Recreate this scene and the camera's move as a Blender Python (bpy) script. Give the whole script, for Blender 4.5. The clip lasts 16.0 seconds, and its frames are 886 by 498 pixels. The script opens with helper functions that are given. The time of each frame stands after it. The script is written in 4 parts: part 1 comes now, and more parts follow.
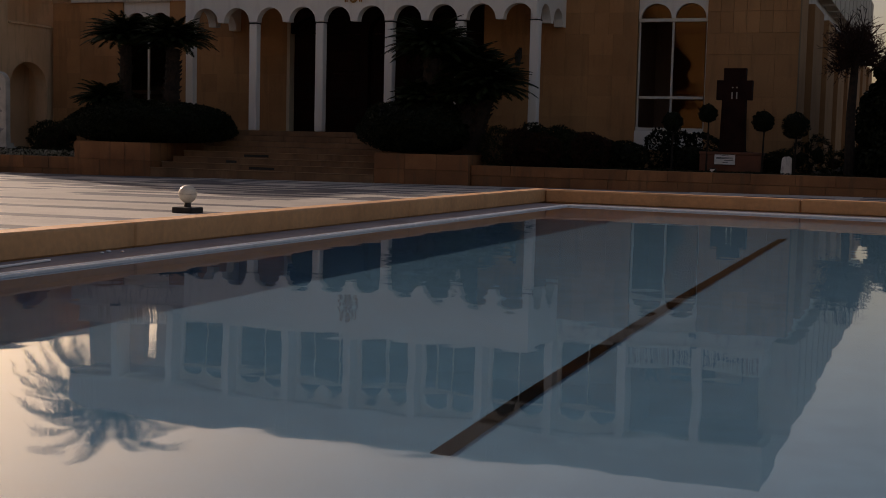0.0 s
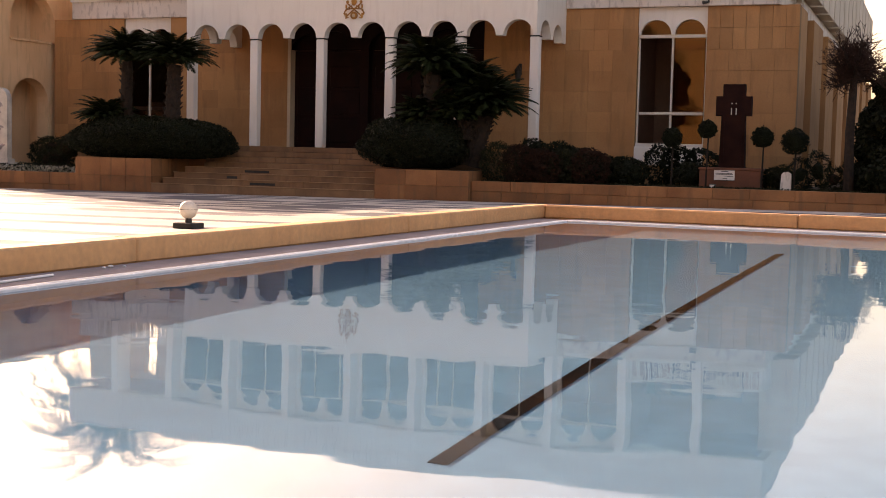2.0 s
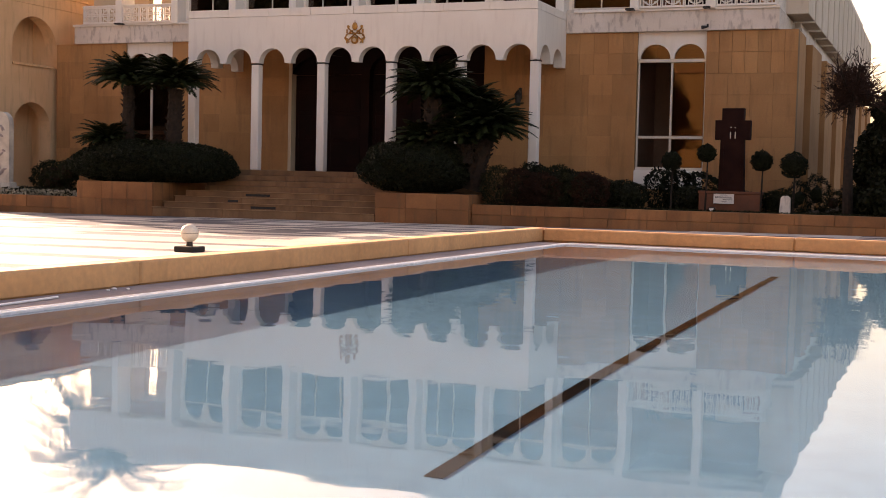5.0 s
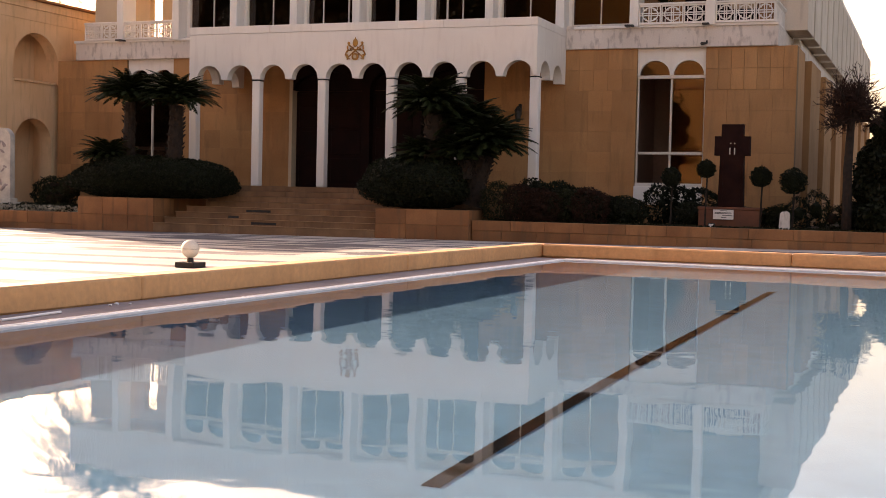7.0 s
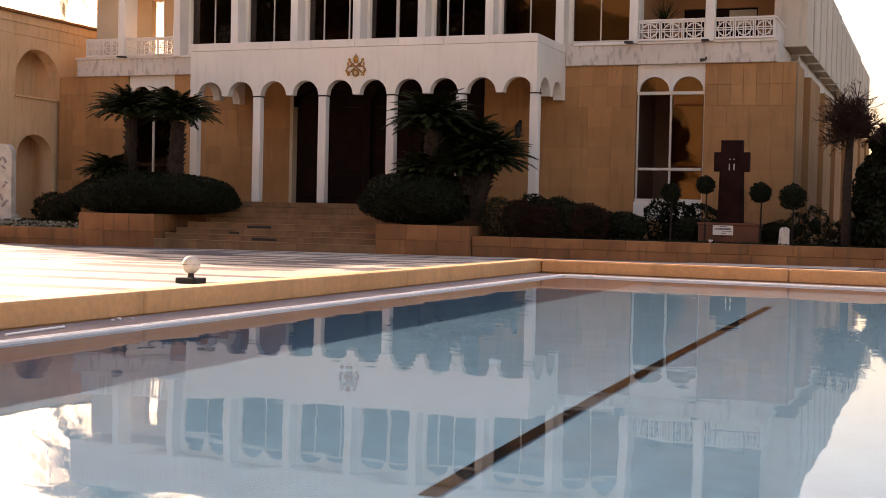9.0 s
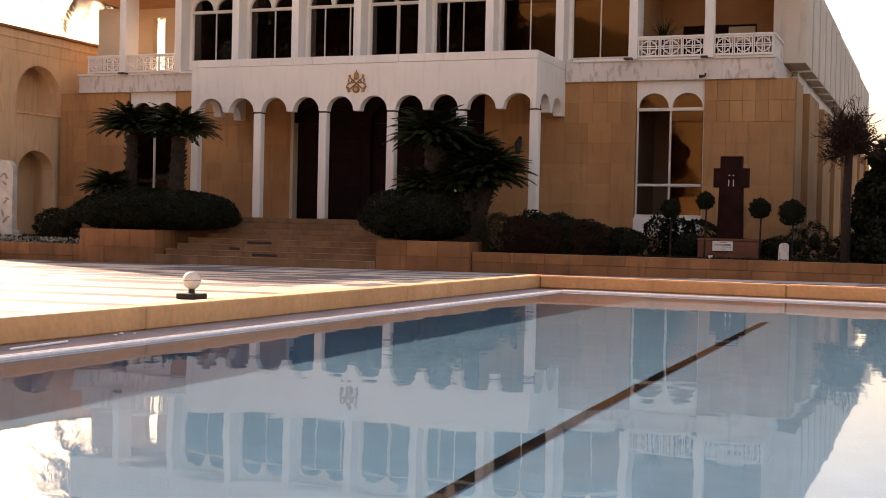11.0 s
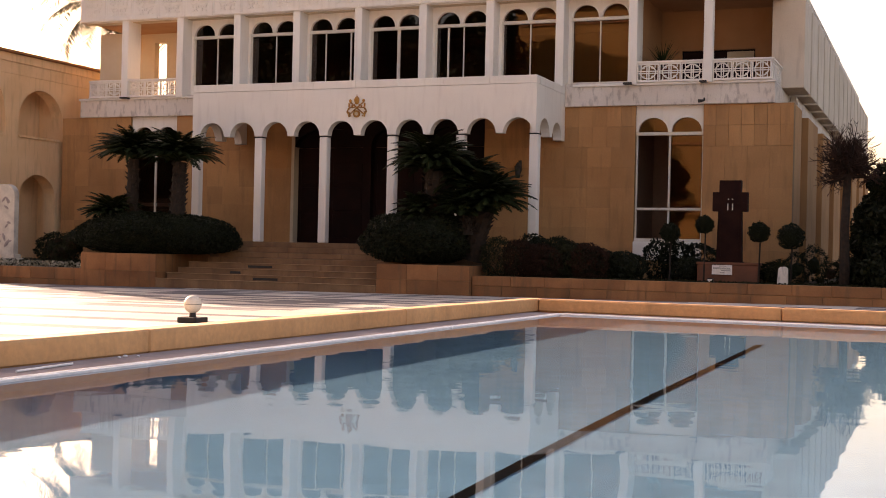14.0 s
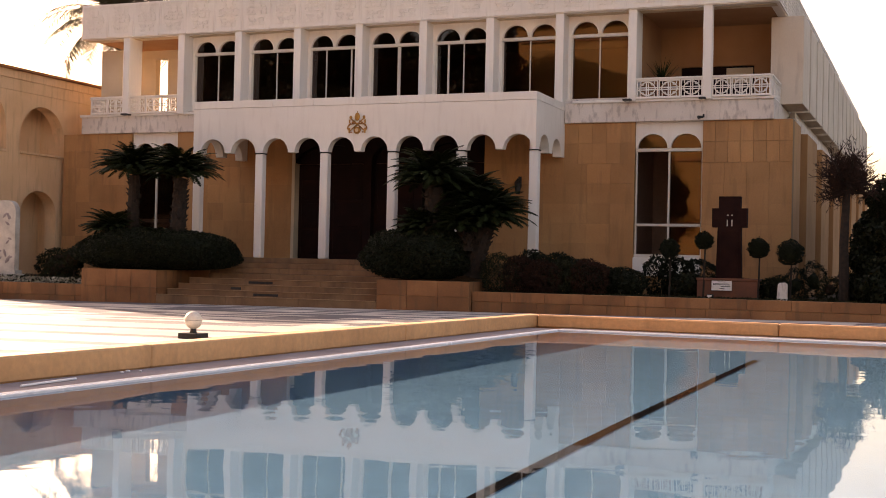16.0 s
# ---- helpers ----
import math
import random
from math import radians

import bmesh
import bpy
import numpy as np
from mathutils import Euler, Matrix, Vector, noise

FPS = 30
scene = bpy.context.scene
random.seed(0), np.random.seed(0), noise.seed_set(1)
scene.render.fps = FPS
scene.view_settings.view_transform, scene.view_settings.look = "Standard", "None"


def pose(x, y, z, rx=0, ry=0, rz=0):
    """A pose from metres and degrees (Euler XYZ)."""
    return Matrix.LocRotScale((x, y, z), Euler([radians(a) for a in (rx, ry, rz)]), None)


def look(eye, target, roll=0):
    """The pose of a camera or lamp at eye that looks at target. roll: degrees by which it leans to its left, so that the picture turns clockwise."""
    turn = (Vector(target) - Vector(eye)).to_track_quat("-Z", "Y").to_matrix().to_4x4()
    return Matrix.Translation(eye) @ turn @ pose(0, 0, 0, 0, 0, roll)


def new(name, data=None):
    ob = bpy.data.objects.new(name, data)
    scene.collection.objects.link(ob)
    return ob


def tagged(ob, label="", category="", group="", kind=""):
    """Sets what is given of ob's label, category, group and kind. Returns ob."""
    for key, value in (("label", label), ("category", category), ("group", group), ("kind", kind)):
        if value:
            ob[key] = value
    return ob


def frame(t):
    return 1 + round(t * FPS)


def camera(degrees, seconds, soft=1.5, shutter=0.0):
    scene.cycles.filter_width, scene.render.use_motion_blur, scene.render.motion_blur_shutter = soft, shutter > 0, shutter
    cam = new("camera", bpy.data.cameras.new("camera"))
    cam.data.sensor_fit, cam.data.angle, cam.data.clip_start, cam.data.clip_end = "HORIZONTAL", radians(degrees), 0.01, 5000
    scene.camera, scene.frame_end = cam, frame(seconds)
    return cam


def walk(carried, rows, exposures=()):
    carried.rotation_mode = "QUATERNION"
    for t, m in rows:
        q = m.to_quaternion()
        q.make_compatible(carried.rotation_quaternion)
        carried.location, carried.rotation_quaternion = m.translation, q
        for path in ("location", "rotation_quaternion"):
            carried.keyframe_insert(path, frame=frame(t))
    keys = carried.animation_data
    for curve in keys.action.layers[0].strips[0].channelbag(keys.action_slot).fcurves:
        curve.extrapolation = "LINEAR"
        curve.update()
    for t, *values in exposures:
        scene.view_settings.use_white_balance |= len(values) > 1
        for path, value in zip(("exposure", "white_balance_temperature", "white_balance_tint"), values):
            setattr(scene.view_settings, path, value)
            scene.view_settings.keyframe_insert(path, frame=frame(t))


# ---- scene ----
# ---- camera ----
cam = camera(38.9, 16.0, 0.9)


def view(x, y, z, yaw, tilt, roll):
    """Pose from place, heading to the left of +y, tilt upwards and lean, in degrees."""
    a, b = radians(yaw), radians(tilt)
    way = Vector((-math.sin(a) * math.cos(b), math.cos(a) * math.cos(b), math.sin(b)))
    eye = Vector((x, y, z))
    return look(eye, eye + way, roll)


PATH = [
    (0, 13.642, -34.423, 0.4391, 21.494, -4.961, 1.374),
    (2, 13.664, -34.463, 0.4406, 21.532, -4.247, 1.362),
    (4, 13.687, -34.506, 0.4422, 21.568, -3.531, 1.349),
    (6, 13.712, -34.552, 0.4437, 21.604, -2.814, 1.337),
    (8, 13.738, -34.600, 0.4453, 21.640, -2.095, 1.325),
    (10, 13.765, -34.651, 0.4469, 21.675, -1.375, 1.314),
    (12, 13.794, -34.706, 0.4484, 21.709, -0.652, 1.303),
    (14, 13.824, -34.762, 0.4500, 21.742, 0.072, 1.292),
    (16, 13.855, -34.822, 0.4516, 21.775, 0.797, 1.282),
]
EV, KELVIN, TINT = 1.34, 9300, 33
walk(cam, [(r[0], view(*r[1:])) for r in PATH], exposures=[(t, EV + d, KELVIN - k, TINT - k / 180) for t, d, k in ((0.0, -2.15, 1500), (0.1, -1.65, 1200), (0.2, -1.22, 700), (0.3, -0.88, 500), (0.4, -0.58, 300), (0.5, -0.36, 150), (0.6, -0.1, 60), (0.7, -0.02, 0), (16.0, 0.0, 0))])

# ---- light ----
SUN_UP, SUN_ROT = radians(19.3), radians(-57)
world = bpy.data.worlds.new("world")
scene.world = world
world.use_nodes = True
wn = world.node_tree
sky = wn.nodes.new("ShaderNodeTexSky")
sky.sky_type, sky.sun_disc = "NISHITA", False
sky.sun_elevation, sky.sun_rotation = SUN_UP, SUN_ROT
sky.dust_density = 3.0
wn.links.new(sky.outputs[0], wn.nodes["Background"].inputs[0])
wn.nodes["Background"].inputs[1].default_value = 0.13
lamp = bpy.data.lights.new("sun", "SUN")
lamp.energy, lamp.angle, lamp.color = 5.0, radians(0.53), (1.0, 0.93, 0.82)
sun = new("sun", lamp)
sun.matrix_world = look((math.sin(SUN_ROT) * math.cos(SUN_UP) * 100, math.cos(SUN_ROT) * math.cos(SUN_UP) * 100, math.sin(SUN_UP) * 100), (0, 0, 0))


# ---- materials ----
def surf(name, c1, c2, scale=1.5, rough=0.8, bump=0.3, fine=40.0, rand=0.0, streak=None, metal=0.0, spec=0.4, island=False, speckle=0.22, runs=(3.5, 3.5, 0.5)):
    """Two-scale surface: c1 to c2 by broad noise, fine grain on top, optional dark runs of rain streak = (colour, amount)."""
    m = bpy.data.materials.new(name)
    m.use_nodes = True
    t = m.node_tree
    b = t.nodes["Principled BSDF"]
    geo = t.nodes.new("ShaderNodeNewGeometry")

    def noise_tex(sc, detail=4.0, vec=None):
        n = t.nodes.new("ShaderNodeTexNoise")
        n.inputs["Scale"].default_value, n.inputs["Detail"].default_value = sc, detail
        t.links.new(vec if vec else geo.outputs["Position"], n.inputs["Vector"])
        return n.outputs[0]

    def ramp(src, a, z):
        r = t.nodes.new("ShaderNodeMapRange")
        r.inputs[1].default_value, r.inputs[2].default_value = a, z
        t.links.new(src, r.inputs[0])
        return r.outputs[0]

    def mix(fac, a, z, kind="MIX"):
        n = t.nodes.new("ShaderNodeMix")
        n.data_type, n.blend_type = "RGBA", kind
        for sock, val in ((n.inputs[0], fac), (n.inputs[6], a), (n.inputs[7], z)):
            if hasattr(val, "is_output"):
                t.links.new(val, sock)
            elif isinstance(val, tuple):
                sock.default_value = (*val, 1)
            else:
                sock.default_value = val
        return n.outputs[2]

    col = mix(ramp(noise_tex(scale), 0.35, 0.65), c1, c2)
    grain = noise_tex(fine, 6.0)
    g = t.nodes.new("ShaderNodeMapRange")
    g.inputs[3].default_value, g.inputs[4].default_value = 1 - speckle, 1 + speckle
    t.links.new(grain, g.inputs[0])
    col = mix(1.0, col, g.outputs[0], "MULTIPLY")
    if rand or island:
        if island:
            src = geo.outputs["Random Per Island"]
        else:
            src = t.nodes.new("ShaderNodeObjectInfo").outputs["Random"]
        g = t.nodes.new("ShaderNodeMapRange")
        k = rand if rand else 0.4
        g.inputs[3].default_value, g.inputs[4].default_value = 1 - k, 1 + k
        t.links.new(src, g.inputs[0])
        col = mix(1.0, col, g.outputs[0], "MULTIPLY")
    if streak:
        mp = t.nodes.new("ShaderNodeMapping")
        mp.inputs["Scale"].default_value = runs
        t.links.new(geo.outputs["Position"], mp.inputs["Vector"])
        f1 = ramp(noise_tex(1.6, 7.0, mp.outputs[0]), 0.52, 0.66)
        k = t.nodes.new("ShaderNodeMath")
        k.operation = "MULTIPLY"
        k.inputs[1].default_value = streak[1]
        t.links.new(f1, k.inputs[0])
        col = mix(k.outputs[0], col, streak[0])
    t.links.new(col, b.inputs["Base Color"])
    rg = t.nodes.new("ShaderNodeMapRange")
    rg.inputs[3].default_value, rg.inputs[4].default_value = max(rough - 0.12, 0.02), min(rough + 0.1, 1)
    t.links.new(grain, rg.inputs[0])
    t.links.new(rg.outputs[0], b.inputs["Roughness"])
    b.inputs["Metallic"].default_value = metal
    b.inputs["Specular IOR Level"].default_value = spec
    if bump:
        bp = t.nodes.new("ShaderNodeBump")
        bp.inputs["Strength"].default_value, bp.inputs["Distance"].default_value = bump, 0.01
        t.links.new(grain, bp.inputs["Height"])
        t.links.new(bp.outputs[0], b.inputs["Normal"])
    return m


SANDSTONE = surf("sandstone", (0.49, 0.247, 0.106), (0.42, 0.20, 0.082), 0.8, 0.85, 0.4, 30, 0.11, ((0.18, 0.10, 0.05), 0.25))
SANDSTONE_BACK = surf("sandstone_joint", (0.31, 0.18, 0.085), (0.26, 0.145, 0.065), 2, 0.95, 0.3, 40)
STEP_STONE = surf("step_stone", (0.29, 0.155, 0.078), (0.19, 0.098, 0.048), 1.2, 0.75, 0.4, 25, 0.04, ((0.10, 0.05, 0.03), 0.3))
NOSING = surf("worn_nosing", (0.42, 0.25, 0.135), (0.31, 0.175, 0.09), 2.5, 0.6, 0.3, 25)
PLANTER_STONE = surf("planter_stone", (0.37, 0.155, 0.062), (0.24, 0.096, 0.038), 1.0, 0.8, 0.4, 25, 0.22, ((0.15, 0.08, 0.04), 0.5))
COPING = surf("coping_stone", (0.70, 0.37, 0.17), (0.60, 0.30, 0.13), 1.6, 0.65, 0.35, 35, 0.05, ((0.25, 0.13, 0.05), 0.30))
BEIGE = surf("beige_concrete", (0.74, 0.63, 0.52), (0.67, 0.56, 0.45), 0.7, 0.8, 0.2, 25, 0.05, ((0.45, 0.36, 0.28), 0.35), speckle=0.08)
WHITE = surf("white_stone", (0.86, 0.80, 0.725), (0.81, 0.75, 0.68), 0.7, 0.7, 0.15, 30, 0.03, ((0.50, 0.42, 0.36), 0.14), speckle=0.05)
STAINED = surf("stained_render", (0.74, 0.66, 0.59), (0.66, 0.58, 0.51), 0.9, 0.85, 0.3, 25, 0.04, ((0.13, 0.09, 0.075), 0.38), speckle=0.12, runs=(5.0, 5.0, 1.8))
CREAM = surf("cream_render", (0.62, 0.50, 0.36), (0.54, 0.42, 0.29), 0.8, 0.85, 0.2, 30, 0.03, speckle=0.08)
# darker brown copy of the cream render, with the loggia's shade in its colour
LOGGIA_SHADE = surf("shaded_loggia_render", (0.40, 0.205, 0.095), (0.34, 0.165, 0.075), 0.8, 0.9, 0.2, 25, 0.03, speckle=0.08)
OCHRE = surf("ochre_render", (0.78, 0.51, 0.30), (0.69, 0.43, 0.24), 0.6, 0.9, 0.3, 25, 0.04, ((0.30, 0.17, 0.085), 0.22), speckle=0.1)
OPPOSITE = surf("opposite_render", (0.40, 0.21, 0.07), (0.34, 0.17, 0.05), 0.5, 0.9, 0.3, 20)
PLAZA_LIGHT = surf("pale_marble", (0.56, 0.51, 0.46), (0.44, 0.40, 0.36), 0.7, 0.7, 0.15, 18, 0.08, spec=0.12)
PLAZA_DARK = surf("grey_marble", (0.17, 0.16, 0.17), (0.11, 0.105, 0.115), 0.7, 0.7, 0.15, 18, 0.2, spec=0.12)
EARTH = surf("earth", (0.07, 0.045, 0.03), (0.04, 0.028, 0.018), 3, 0.95, 0.8, 25)
DARK_BROWN = surf("dark_brown", (0.018, 0.0055, 0.0045), (0.011, 0.004, 0.0035), 2, 0.6, 0.2, 30, 0, None, 0.0, 0.1)
ALU = surf("pale_aluminium", (0.70, 0.64, 0.56), (0.62, 0.56, 0.48), 2, 0.4, 0.05, 60, 0.02)
ROOM = surf("dim_room", (0.34, 0.21, 0.15), (0.27, 0.16, 0.11), 0.6, 0.9, 0.1, 10)
BLACK = surf("black_metal", (0.015, 0.014, 0.014), (0.03, 0.027, 0.025), 8, 0.5, 0.1, 60)
GOLD = surf("gold_paint", (0.50, 0.24, 0.06), (0.30, 0.13, 0.035), 6, 0.4, 0.3, 50, 0, None, 0.5)
RED_STONE = surf("red_stone", (0.028, 0.010, 0.007), (0.018, 0.006, 0.005), 3, 0.85, 0.5, 30, 0.05, spec=0.1)
PEDESTAL = surf("pedestal_stone", (0.17, 0.058, 0.028), (0.12, 0.042, 0.022), 3, 0.7, 0.4, 30)
MARBLE = surf("carved_marble", (0.62, 0.57, 0.50), (0.45, 0.41, 0.36), 3, 0.6, 0.4, 25)
OPAL = surf("opal_glass", (0.80, 0.74, 0.63), (0.70, 0.63, 0.52), 5, 0.25, 0.05, 60)
BARK = surf("bark", (0.035, 0.021, 0.013), (0.016, 0.010, 0.007), 9, 0.95, 1.0, 40)
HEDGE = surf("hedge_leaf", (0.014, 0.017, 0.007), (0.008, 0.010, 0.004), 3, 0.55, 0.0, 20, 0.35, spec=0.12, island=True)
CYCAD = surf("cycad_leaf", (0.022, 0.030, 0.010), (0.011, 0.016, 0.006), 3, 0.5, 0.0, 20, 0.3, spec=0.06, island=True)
SHRUB = surf("shrub_leaf", (0.026, 0.027, 0.010), (0.014, 0.015, 0.006), 3, 0.55, 0.0, 20, 0.45, spec=0.12, island=True)
RUSSET = surf("russet_twig", (0.045, 0.02, 0.012), (0.025, 0.012, 0.008), 3, 0.8, 0.0, 20, 0.4, spec=0.12, island=True)
PALE_LEAF = surf("pale_leaf", (0.55, 0.50, 0.40), (0.20, 0.19, 0.12), 3, 0.5, 0.0, 20, 0.4, island=True)
PALM_LEAF = surf("palm_leaf", (0.07, 0.064, 0.036), (0.042, 0.038, 0.021), 3, 0.5, 0.0, 20, 0.35, spec=0.12, island=True)
TWIG = surf("twig", (0.055, 0.028, 0.02), (0.03, 0.016, 0.012), 5, 0.9, 0.2, 30, 0.3, spec=0.12, island=True)
POOL_TILE = surf("pool_tile", (0.125, 0.25, 0.355), (0.11, 0.225, 0.325), 2, 0.9, 0.0, 12, spec=0.0)
LANE_TILE = surf("lane_tile", (0.006, 0.006, 0.007), (0.010, 0.010, 0.011), 4, 0.9, 0.0, 12, spec=0.0)
LIP = surf("white_plastic", (0.82, 0.82, 0.82), (0.76, 0.76, 0.77), 4, 0.25, 0.05, 30)
LEDGE = surf("grey_ledge_tile", (0.36, 0.31, 0.305), (0.27, 0.23, 0.23), 3, 0.95, 0.2, 25, 0.05, spec=0.03)
SIGN = surf("sign_white", (0.75, 0.70, 0.66), (0.68, 0.63, 0.58), 6, 0.5, 0.05, 40)


def glass_like(name, tint, ior, rough, ripple):
    """Mirror-bright at a glancing angle, see-through otherwise; ripple = (bump strength, scales)."""
    m = bpy.data.materials.new(name)
    m.use_nodes = True
    t = m.node_tree
    t.nodes.remove(t.nodes["Principled BSDF"])
    fr, mx, gl = (t.nodes.new("ShaderNode" + k) for k in ("Fresnel", "MixShader", "BsdfGlossy"))
    through_glass = t.nodes.new("ShaderNodeBsdfRefraction" if ripple else "ShaderNodeBsdfTransparent")
    through_glass.inputs[0].default_value = (*tint, 1)
    if ripple:
        through_glass.inputs["IOR"].default_value, through_glass.inputs["Roughness"].default_value = ior, 0.0
    fr.inputs["IOR"].default_value = ior
    gl.inputs["Color"].default_value, gl.inputs["Roughness"].default_value = (0.98, 0.98, 0.98, 1), rough
    t.links.new(fr.outputs[0], mx.inputs[0])
    t.links.new(through_glass.outputs[0], mx.inputs[1])
    t.links.new(gl.outputs[0], mx.inputs[2])
    t.links.new(mx.outputs[0], t.nodes["Material Output"].inputs[0])
    if ripple:
        geo = t.nodes.new("ShaderNodeNewGeometry")
        last = None
        for strength, scale, stretch in ripple:
            mp = t.nodes.new("ShaderNodeMapping")
            mp.inputs["Scale"].default_value = stretch
            n = t.nodes.new("ShaderNodeTexNoise")
            n.inputs["Scale"].default_value, n.inputs["Detail"].default_value = scale, 1.5
            bp = t.nodes.new("ShaderNodeBump")
            bp.inputs["Strength"].default_value, bp.inputs["Distance"].default_value = 1.0, strength
            t.links.new(geo.outputs["Position"], mp.inputs["Vector"])
            t.links.new(mp.outputs[0], n.inputs["Vector"])
            t.links.new(n.outputs[0], bp.inputs["Height"])
            if last:
                t.links.new(last, bp.inputs["Normal"])
            last = bp.outputs[0]
        for nd in (gl, through_glass):
            t.links.new(last, nd.inputs["Normal"])
    return m


GLASS = glass_like("window_glass", (0.52, 0.37, 0.29), 1.6, 0.01, None)
WATER = glass_like("pool_water", (0.85, 0.95, 1.0), 1.33, 0.02, [(0.0030, 1.0, (1.0, 1.0, 1.0)), (0.0005, 5.0, (1.0, 1.0, 1.0))])


# ---- mesh helpers ----
def link(name, bm, material, parent=None, label=""):
    me = bpy.data.meshes.new(name)
    bm.normal_update()
    bm.to_mesh(me)
    bm.free()
    me.materials.append(material)
    ob = new(name, me)
    if parent:
        ob.parent = parent
    return tagged(ob, label)


def part(name, bm, material, parent, label=""):
    return link(name, bm, material, parent, label)


def again(name, mesh_object, parent, place):
    """One more object on the same mesh."""
    ob = new(name, mesh_object.data)
    ob.parent = parent
    ob.matrix_basis = place
    return ob


def thing(name, label, category, place=None, group="", kind=""):
    ob = new(name)
    ob.empty_display_size = 0.2
    if place is not None:
        ob.matrix_basis = place
    return tagged(ob, label, category, group, kind)


def box(bm, x0, x1, y0, y1, z0, z1, bevel=0.0):
    r = bmesh.ops.create_cube(bm, size=1, matrix=Matrix.LocRotScale(((x0 + x1) / 2, (y0 + y1) / 2, (z0 + z1) / 2), None, (x1 - x0, y1 - y0, z1 - z0)))
    if bevel:
        es = {e for v in r["verts"] for e in v.link_edges}
        bmesh.ops.bevel(bm, geom=list(es), offset=bevel, segments=1, affect="EDGES")
    return bm


def boxes(*rows, bevel=0.0):
    bm = bmesh.new()
    for r in rows:
        box(bm, *r, bevel=bevel)
    return bm


def tube(bm, a, b, r0, r1, n=8, cap=True):
    a, b = Vector(a), Vector(b)
    m = Matrix.Translation((a + b) / 2) @ (b - a).to_track_quat("Z", "Y").to_matrix().to_4x4()
    bmesh.ops.create_cone(bm, cap_ends=cap, segments=n, radius1=r0, radius2=r1, depth=(b - a).length, matrix=m)
    return bm


def each(name, rows, material, parent, label="", bevel=0.0):
    """One part for every box."""
    return [part(name, boxes(r, bevel=bevel), material, parent, label) for r in rows]


def slab(points, y0, y1, axis="y"):
    """A flat outline of (across, up) points, pushed from y0 to y1. axis x: the outline lies across the depth instead."""
    bm = bmesh.new()
    at = (lambda p, d: (p[0], d, p[1])) if axis == "y" else (lambda p, d: (d, p[0], p[1]))
    a = [bm.verts.new(at(p, y0)) for p in points]
    b = [bm.verts.new(at(p, y1)) for p in points]
    bm.faces.new(a)
    bm.faces.new(b[::-1])
    for i in range(len(a)):
        j = (i + 1) % len(a)
        bm.faces.new((a[j], a[i], b[i], b[j]))
    bmesh.ops.recalc_face_normals(bm, faces=bm.faces)
    return bm


def arches(x0, x1, spans, z0, z1, rise=None, n=14):
    """Outline of a band from z0 to z1 whose underside is cut by arches (left, right)."""
    pts = [(x0, z0)]
    for a, b in spans:
        c, r = (a + b) / 2, (b - a) / 2
        h = rise if rise else r
        pts += [(c - r * math.cos(math.pi * k / n), z0 + h * math.sin(math.pi * k / n)) for k in range(n + 1)]
    pts += [(x1, z0), (x1, z1), (x0, z1)]
    out = []
    for p in pts:
        if not out or (abs(p[0] - out[-1][0]) + abs(p[1] - out[-1][1])) > 1e-5:
            out.append(p)
    return out


def quads(name, corners, material, parent=None, label=""):
    """Many loose four-cornered blades: an array of n x 4 x 3."""
    n = len(corners)
    me = bpy.data.meshes.new(name)
    me.from_pydata(corners.reshape(-1, 3).tolist(), [], np.arange(4 * n).reshape(n, 4).tolist())
    me.materials.append(material)
    ob = new(name, me)
    if parent:
        ob.parent = parent
    return tagged(ob, label)


def leaf_cloud(points, size, rng, slim=0.5, up=0.3):
    """Small leaves at the points, turned at random, a little upwards."""
    n = len(points)
    d = rng.normal(size=(n, 3))
    d[:, 2] += up
    d /= np.linalg.norm(d, axis=1)[:, None]
    s = np.cross(d, rng.normal(size=(n, 3)))
    s /= np.linalg.norm(s, axis=1)[:, None] + 1e-9
    k = size * rng.uniform(0.6, 1.3, size=(n, 1))
    return np.stack([points - d * k / 2, points + s * k * slim / 2, points + d * k / 2, points - s * k * slim / 2], 1)


def shell_points(n, rng, half, power=2.0, rough=0.12, lump=3.0, flat_base=True):
    """Points in the outer layer of a rounded, lumpy body with half-sizes half, its base at z = 0."""
    d = rng.normal(size=(n, 3))
    d /= np.linalg.norm(d, axis=1)[:, None]
    e = (np.abs(d) ** power).sum(1) ** (-1 / power)
    p = d * e[:, None]
    w = 1 + rough * (np.sin(lump * p[:, 0] + 1.3) * np.cos(lump * 1.3 * p[:, 1]) + 0.6 * np.sin(lump * 2.1 * p[:, 2] + p[:, 0] * 4))
    p = p * (w * rng.uniform(0.80, 1.04, size=n) ** 0.7)[:, None] * np.array(half)
    if flat_base:
        p[:, 2] = np.maximum(p[:, 2], -half[2] * 0.92)
    p[:, 2] += half[2]
    return p


# ---- ground and plaza ----
PLAZA = -0.73
FALL = 0.0085  # the forecourt falls gently away from the pool


def plaza_z(x):
    return PLAZA + FALL * (max(x, -40) - 3.24)


